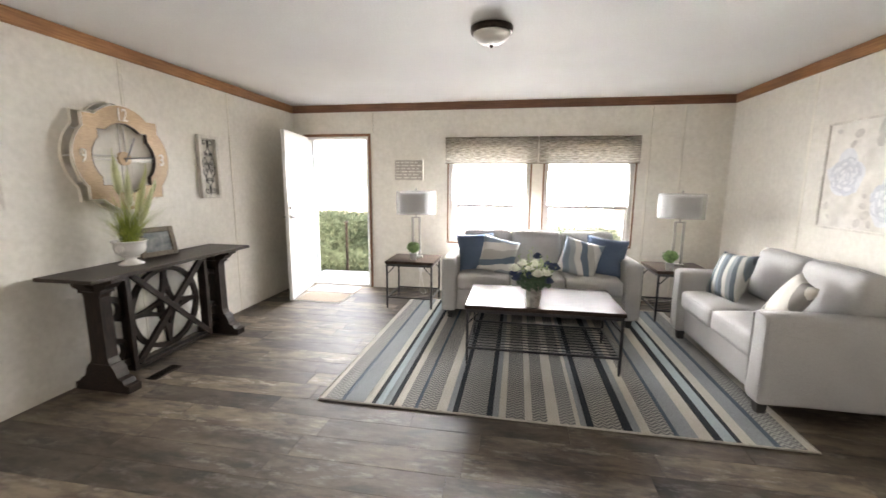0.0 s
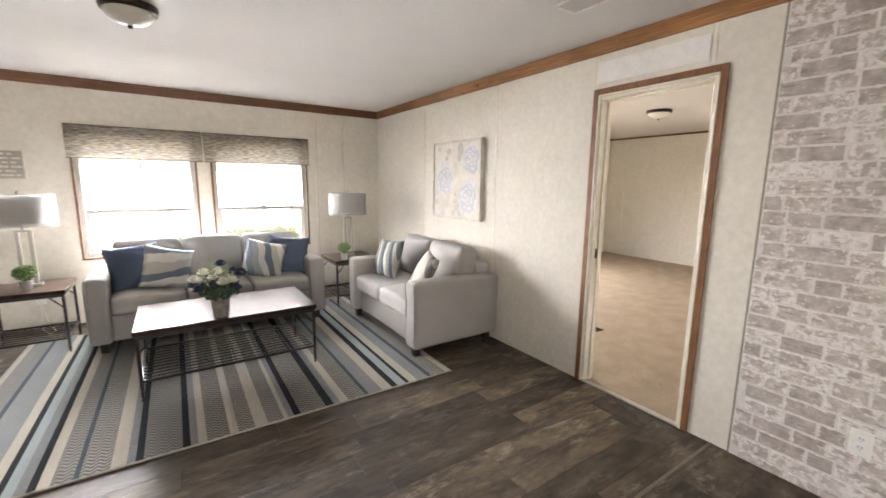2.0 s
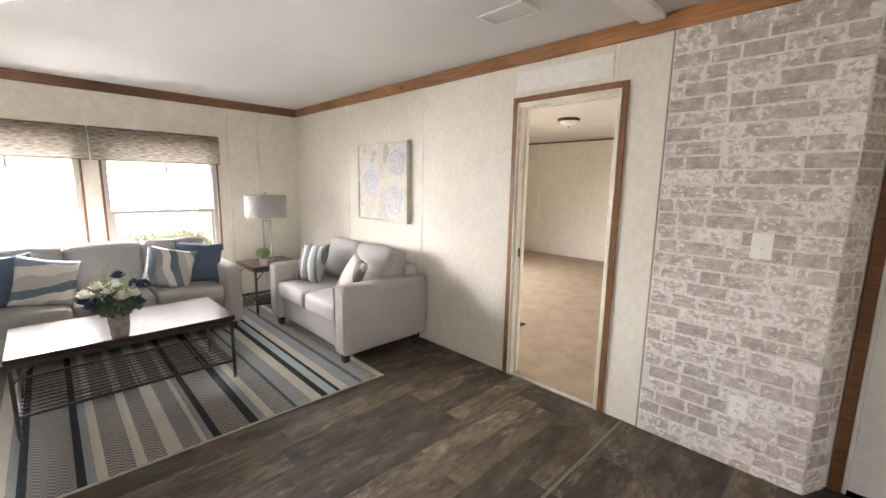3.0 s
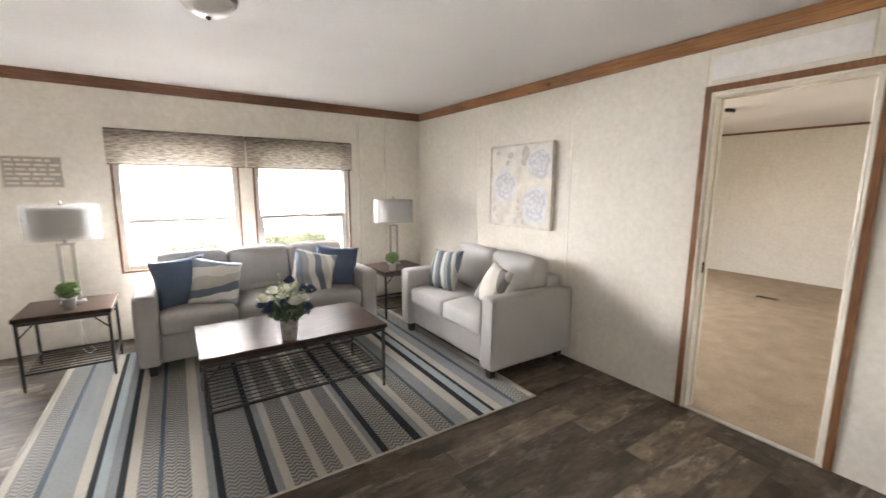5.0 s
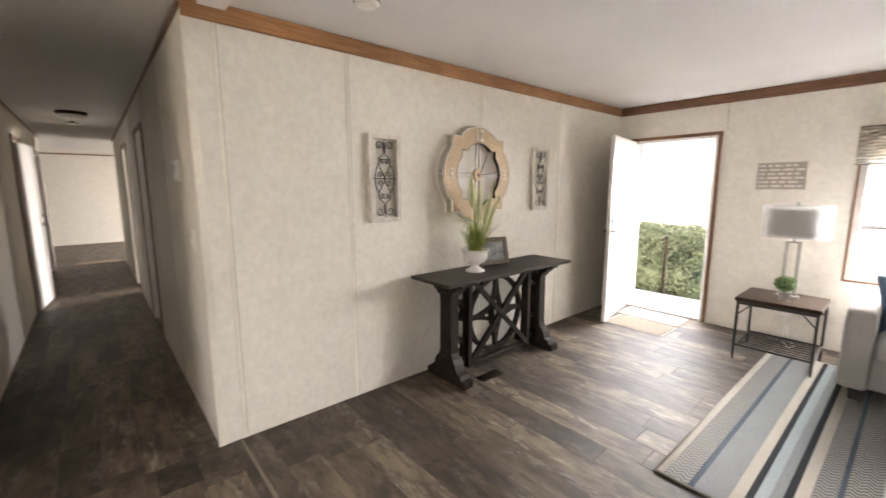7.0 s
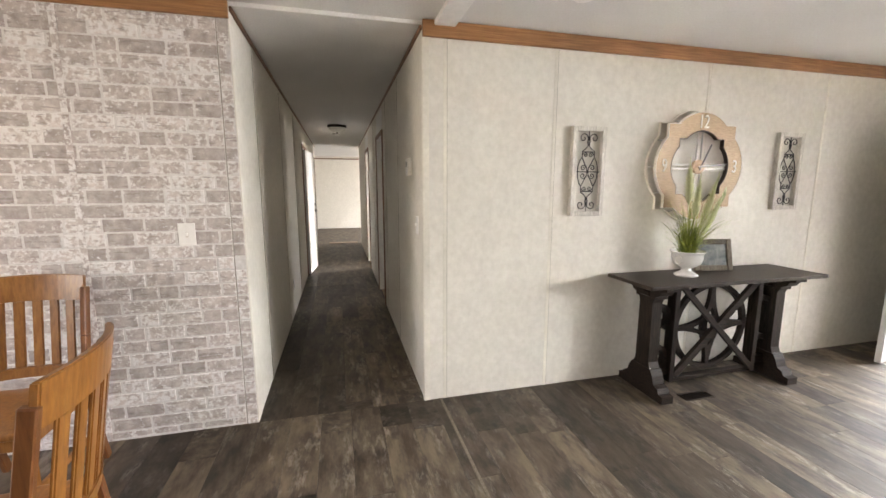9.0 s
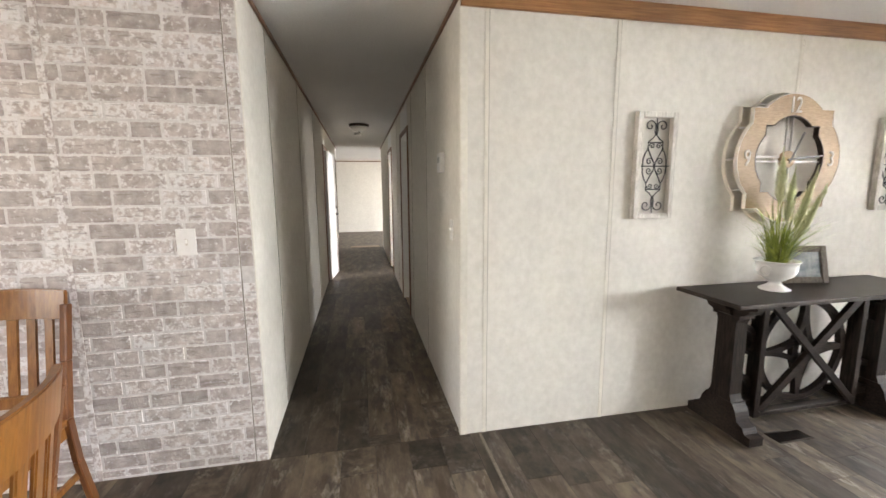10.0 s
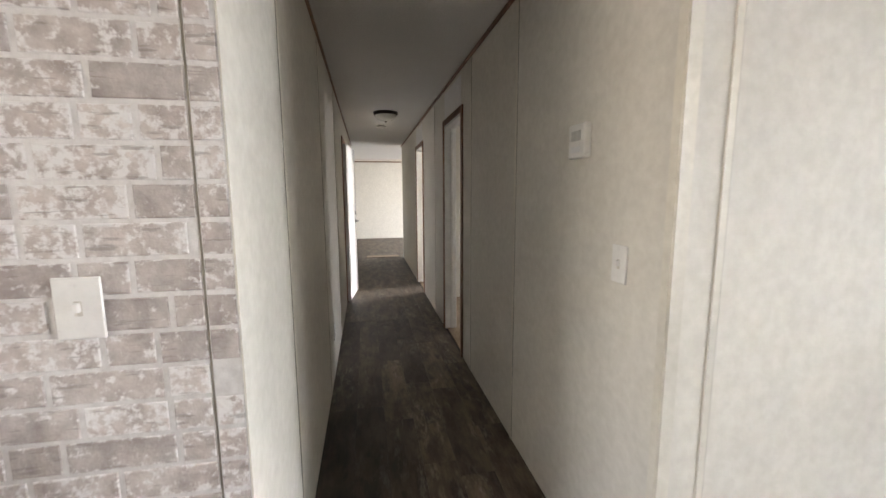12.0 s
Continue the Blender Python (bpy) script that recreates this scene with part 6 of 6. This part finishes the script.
floor_register(pose(-2.44, 2.485, 0, 0, 0, 90), 0.115, 0.05)
floor_register(pose(3.48, 2.33, 0.006, 0, 0, 90), 0.12, 0.05)
floor_register(pose(6.26, 2.42, 0.006, 0, 0, 90), 0.12, 0.05)


# ---- switches, outlets, thermostat ----
def plate(name, at, w, h, label, category, kind_):
    """A wall plate facing local -y."""
    t = thing(name, at, label, category, group="wall plates")
    part("cover", B(-w / 2, w / 2, -0.007, -0.0003, -h / 2, h / 2, bevel=0.002), M_PLASTIC, t)
    if kind_ == "switch":
        n = max(1, round(w / 0.075))
        for i in range(n):
            x = (i - (n - 1) / 2) * 0.046
            part("toggle", B(x - 0.005, x + 0.005, -0.018, -0.007, -0.006, 0.012, bevel=0.001), M_PLASTIC, t)
            part("slot", B(x - 0.007, x + 0.007, -0.0078, -0.0068, -0.015, 0.015), M_WASHED, t)
    elif kind_ == "outlet":
        for s in (-1, 1):
            r_ = part("receptacle", lathe(bmesh.new(), [(0.0, 0), (0.017, 0), (0.0165, 0.002), (0, 0.002)], 20), M_VINYL, t, at=pose(0, -0.007, s * 0.02, 90, 0, 0))
            for sx in (-1, 1):
                part("slot", B(sx * 0.006 - 0.0012, sx * 0.006 + 0.0012, -0.010, -0.0088, s * 0.02 - 0.002, s * 0.02 + 0.007), M_SLOT, t)
            part("slot", B(-0.002, 0.002, -0.010, -0.0088, s * 0.02 - 0.011, s * 0.02 - 0.007), M_SLOT, t)
    return t


plate("light_switch", pose(EAST - 0.002, 0.20, 1.19, 0, 0, -90), 0.085, 0.125, "white light switch plate on the brick", "switch", "switch")
plate("wall_outlet", pose(EAST - 0.002, 0.205, 0.335, 0, 0, -90), 0.075, 0.12, "white duplex wall outlet on the brick", "outlet", "outlet")
plate("light_switch", pose(WEST + 0.002, -0.66, 1.165, 0, 0, 90), 0.085, 0.125, "white light switch plate on the brick", "switch", "switch")
plate("light_switch", pose(-3.06, HALL_N, 1.165, 0, 0, 0), 0.072, 0.118, "white light switch plate in the hallway", "switch", "switch")
plate("wall_outlet", pose(-5.05, HALL_S, 0.33, 0, 0, 180), 0.072, 0.118, "white duplex outlet in the hallway", "outlet", "outlet")
plate("wall_outlet", pose(WEST, 2.42, 0.36, 0, 0, 90), 0.072, 0.118, "white duplex outlet behind the console table", "outlet", "outlet")
th = thing("thermostat", pose(-3.31, HALL_N, 1.565), "small white wall thermostat in the hallway", "thermostat")
part("case", B(-0.055, 0.055, -0.03, -0.0003, -0.06, 0.06, bevel=0.006, seg=2), M_PLASTIC, th)
part("display", B(-0.032, 0.032, -0.0315, -0.0302, 0.0, 0.035), M_POT, th)
part("dial", B(-0.03, 0.03, -0.033, -0.0302, -0.04, -0.02, bevel=0.001), M_VINYL, th)

plate("wall_outlet", pose(-1.10, NORTH, 0.30, 0, 0, 0), 0.072, 0.118, "white duplex outlet behind the end table", "outlet", "outlet")
cord = thing("power_cord", pose(-1.05, 5.0, 0), "white lamp cord hanging behind the end table", "cord")
pts = [(0.02, -0.33, ET + 0.006), (0.02, -0.17, ET + 0.008), (0.015, -0.13, 0.50), (0.0, -0.10, 0.25), (-0.02, -0.05, 0.06), (0.03, -0.08, 0.012), (0.06, 0.02, 0.012), (0.0, 0.10, 0.05), (-0.04, 0.15, 0.20), (-0.05, 0.165, 0.278)]
part("cable", tube(bmesh.new(), pts, 0.0045, 6), M_PLASTIC, cord, smooth=True)
part("plug", B(-0.065, -0.035, 0.15, 0.182, 0.265, 0.292, bevel=0.003), M_PLASTIC, cord)

# ---- mats by the front door ----
def door_mat(x0, x1, y0, y1, mat, edge, label, ang):
    t = thing("door_mat", pose((x0 + x1) / 2, (y0 + y1) / 2, 0, 0, 0, ang), label, "mat", group="entry mats")
    hx, hy = (x1 - x0) / 2, (y1 - y0) / 2
    part("tufting", B(-hx + 0.02, hx - 0.02, -hy + 0.02, hy - 0.02, 0.0008, 0.011, bevel=0.003), mat, t)
    for bx in ((-hx, hx, -hy, -hy + 0.02), (-hx, hx, hy - 0.02, hy), (-hx, -hx + 0.02, -hy + 0.02, hy - 0.02), (hx - 0.02, hx, -hy + 0.02, hy - 0.02)):
        part("border", B(*bx, 0.0008, 0.008, bevel=0.002), edge, t)


door_mat(-2.50, -1.885, 4.37, 4.77, M_MAT, M_MATPALE, "tan woven entry mat on the plank floor", -1.5)
door_mat(-2.57, -1.885, 4.785, 5.155, M_MATPALE, M_MAT, "pale woven entry mat at the door sill", -1.0)
single("floor_mat", B(-11.0, -10.72, -0.12, 0.58, 0.0008, 0.01, bevel=0.003), M_MAT, "thin tan mat at the end of the hallway", "mat")


# ---- dining chairs ----
def dining_chair(at, label):
    """Slat-back oak chair with a curved crest rail, facing local -y; the back stands at y = 0."""
    t = thing("dining_chair", at, label, "chair", group="oak dining chairs")
    hw, h = 0.225, 1.0
    lean_ = lambda z: 0.0 + max(z - 0.45, 0) * 0.16
    curve = lambda x: 0.045 * (1 - (x / hw) ** 2)

    def strip(x0_, x1_, z0_, z1_, th_, n, arch=0.0):
        bm = bmesh.new()
        rows = []
        for i in range(n + 1):
            x = x0_ + (x1_ - x0_) * i / n
            tz = z1_ + arch * (1 - (2 * i / n - 1) ** 2)
            rows.append([bm.verts.new((x, curve(x) + lean_(z) + o, z)) for z, o in ((z0_, -th_), (tz, -th_), (tz, th_), (z0_, th_))])
        for p, q in zip(rows, rows[1:]):
            for k in range(4):
                bm.faces.new((p[k], q[k], q[(k + 1) % 4], p[(k + 1) % 4]))
        bm.faces.new(rows[0])
        bm.faces.new(rows[-1][::-1])
        bmesh.ops.recalc_face_normals(bm, faces=bm.faces[:])
        bmesh.ops.bevel(bm, geom=[e for e in bm.edges if len(e.link_faces) == 2 and e.calc_face_angle() > 0.8], offset=0.004, segments=2, affect="EDGES")
        return bm
    part("crest_rail", strip(-hw, hw, 0.87, 0.99, 0.011, 14, 0.006), M_OAK, t, "broad curved oak crest rail")
    part("lower_rail", strip(-hw + 0.02, hw - 0.02, 0.50, 0.55, 0.010, 10), M_OAK, t)
    for i in range(5):
        x = -0.145 + i * 0.0725
        part("slat", strip(x - 0.021, x + 0.021, 0.55, 0.872, 0.006, 3), M_OAK, t)
    for s in (-1, 1):
        bm = bmesh.new()
        path = [(s * (hw - 0.008), 0.085, 0.0), (s * (hw - 0.006), 0.02, 0.25), (s * (hw - 0.004), -0.006, 0.46), (s * (hw - 0.002), 0.03, 0.70), (s * hw, 0.072, 0.935)]
        for p, q in zip(path, path[1:]):
            beam(bm, p, q, 0.026, 0.04, 0.004)
        part("back_post", bm, M_REDOAK, t)
        bm = bmesh.new()
        beam(bm, (s * (hw - 0.02), -0.40, 0.0), (s * (hw - 0.02), -0.40, 0.43), 0.036, 0.036, 0.005)
        part("front_leg", bm, M_OAK, t)
        part("side_rail", B(s * (hw - 0.02) - 0.011, s * (hw - 0.02) + 0.011, -0.40, 0.0, 0.375, 0.43, bevel=0.003), M_OAK, t)
        part("stretcher", B(s * (hw - 0.02) - 0.009, s * (hw - 0.02) + 0.009, -0.40, 0.04, 0.16, 0.19, bevel=0.003), M_OAK, t)
    part("front_rail", B(-hw + 0.03, hw - 0.03, -0.415, -0.39, 0.375, 0.43, bevel=0.003), M_OAK, t)
    part("seat", cushion(bmesh.new(), hw + 0.005, 0.22, 0.018, 0.014, cells=6), M_OAK, t, smooth=True, at=pose(0, -0.215, 0.448))
    return t


dining_chair(pose(-2.62, -1.312, 0, 0, 0, 90), "honey oak slat-back dining chair against the brick wall")
dining_chair(pose(-1.62, -0.645, 0, 0, 0, 8), "honey oak slat-back dining chair with its back turned")

# ---- bricks ----
brick_lib = {}


def brick_mesh(w):
    """One shallow brick, face towards local -y, centred."""
    key = round(w, 3)
    if key not in brick_lib:
        bm = B(-w / 2, w / 2, -0.0024, 0.0, -0.033, 0.033)
        for v in bm.verts:
            if v.co.y < -0.001:
                v.co.x -= math.copysign(0.0022, v.co.x)
                v.co.z -= math.copysign(0.0022, v.co.z)
        brick_lib[key] = finish(bm, "brick", M_BRICK)
    return brick_lib[key]


def brick_field(parent, a0, a1, put, seed, joined_past=None):
    """Courses of mixed long and short bricks between a0 and a1; put(a, z) is the pose of a brick."""
    rng_ = random.Random(seed)
    pitch = 0.0756
    z = 0.012
    rest_v, rest_f = [], []
    while z < CROWN - 0.01:
        a = a0 - rng_.uniform(0, 0.12)
        while a < a1 - 0.03:
            w = rng_.choice((0.09, 0.12, 0.155, 0.185, 0.185, 0.205))
            p, q = max(a, a0), min(a + w, a1)
            a += w + 0.011
            if q - p < 0.03:
                continue
            wid = round((q - p) / 0.005) * 0.005
            dz = rng_.uniform(-0.001, 0.001)
            zz = min(z, CROWN - 0.034)
            m = put((p + q) / 2, zz + dz)
            if joined_past is not None and (p + q) / 2 < joined_past:
                n0 = len(rest_v)
                for v in brick_mesh(wid).vertices:
                    rest_v.append(tuple(m @ v.co))
                for f in brick_mesh(wid).polygons:
                    rest_f.append(tuple(n0 + k for k in f.vertices))
                continue
            ob = new("brick", brick_mesh(wid))
            ob.parent = parent
            ob.matrix_local = m
        z += pitch
    if rest_v:
        me = bpy.data.meshes.new("bricks")
        me.from_pydata(rest_v, [], rest_f)
        me.materials.append(M_BRICK)
        ob = new("bricks", me)
        ob.parent = parent
        tagged(ob, kind="stuff")


brick_field(wall_wb, SOUTH, -0.439, lambda a, z: pose(WEST - 0.004, a, z, 0, 0, 90), 5, joined_past=-1.62)
part("seam_strip", B(WEST - 0.004, WEST + 0.001, -1.165, -1.135, 0, CROWN, bevel=0.001), M_BRICK, wall_wb)
edge = part("corner_strip", B(WEST - 0.03, WEST - 0.001, -0.432, HALL_S - 0.0015, 0, CROWN, bevel=0.001), M_MORTAR, wall_wb, "narrow brick-faced corner strip")
part("corner_joint", B(WEST - 0.004, WEST - 0.0024, -0.4365, -0.4325, 0, CROWN), M_SHADE_LINE, wall_wb)
brick_field(edge, -0.430, HALL_S - 0.004, lambda a, z: pose(WEST - 0.001, a, z, 0, 0, 90), 15)
part("base_line", B(WEST - 0.004, WEST - 0.001, SOUTH, -0.438, 0, 0.012), M_MORTAR, wall_wb)
brick_wall_e = single("wall_east_brick", B(EAST - 0.004, EAST, -0.085, 0.685, 0, CROWN), M_MORTAR, "whitewashed taupe brick-faced wall end beside the bedroom doorway", "wall", kind="structure")
brick_field(brick_wall_e, -0.081, 0.681, lambda a, z: pose(EAST - 0.004, a, z, 0, 0, -90), 6)
part("edge_strip", B(EAST - 0.005, EAST, 0.685, 0.695, 0, CROWN), M_SHADE_LINE, brick_wall_e)
ret = single("wall_brick_return", slab(bmesh.new(), [(EAST, -0.085), (EAST + 0.15, -0.16), (EAST + 0.16, -0.17), (EAST + 0.27, -0.17), (EAST + 0.27, 0.2), (EAST + T, 0.2), (EAST + T, -0.085)], 0, TOP, lambda a, b, t_: (a, b, t_)), M_MORTAR, "whitewashed taupe brick-faced corner beside a white door", "wall", kind="structure")
ang = math.degrees(math.atan2(-0.075, 0.15))
brick_field(ret, 0.004, 0.163, lambda a, z: pose(EAST + a * 0.894, -0.085 - a * 0.447, z, 0, 0, ang), 8)

# ---- floor planks ----
PW, PL = 0.178, 0.91
bm = B(-PL / 2 + 0.0011, PL / 2 - 0.0011, -PW / 2 + 0.0010, PW / 2 - 0.0010, -0.0045, 0.0)
plank = finish(bm, "plank", M_PLANK)
rng = random.Random(31)
far_v, far_f = [], []


def lay(x0, x1, y0, y1, near):
    n = round((y1 - y0) / PW)
    pw = (y1 - y0) / n
    for i in range(n):
        y = y0 + pw * (i + 0.5)
        x = x0 - rng.uniform(0, PL)
        while x < x1 - 0.01:
            p, q = max(x, x0), min(x + PL, x1)
            x += PL
            if q - p < 0.02:
                continue
            m = Matrix.Translation(((p + q) / 2, y, 0)) @ Matrix.Diagonal(((q - p) / PL, pw / PW, 1, 1))
            if near(p, y):
                ob = new("plank", plank)
                ob.parent = floor
                ob.matrix_local = m
            else:
                n0 = len(far_v)
                far_v.extend(tuple(m @ v.co) for v in plank.vertices)
                far_f.extend(tuple(n0 + k for k in f.vertices) for f in plank.polygons)


lay(WEST, EAST, -1.25, NORTH, lambda x, y: True)
lay(WEST, EAST + 0.16, SOUTH, -1.25, lambda x, y: False)
lay(-6.3, WEST, HALL_S, HALL_N, lambda x, y: True)
lay(HALL_END, -6.3, HALL_S, HALL_N, lambda x, y: False)
lay(FAR, HALL_END, SOUTH, NORTH, lambda x, y: False)
me = bpy.data.meshes.new("far_planks")
me.from_pydata(far_v, [], far_f)
me.materials.append(M_PLANK)
ob = new("far_planks", me)
ob.parent = floor
tagged(ob, kind="stuff")
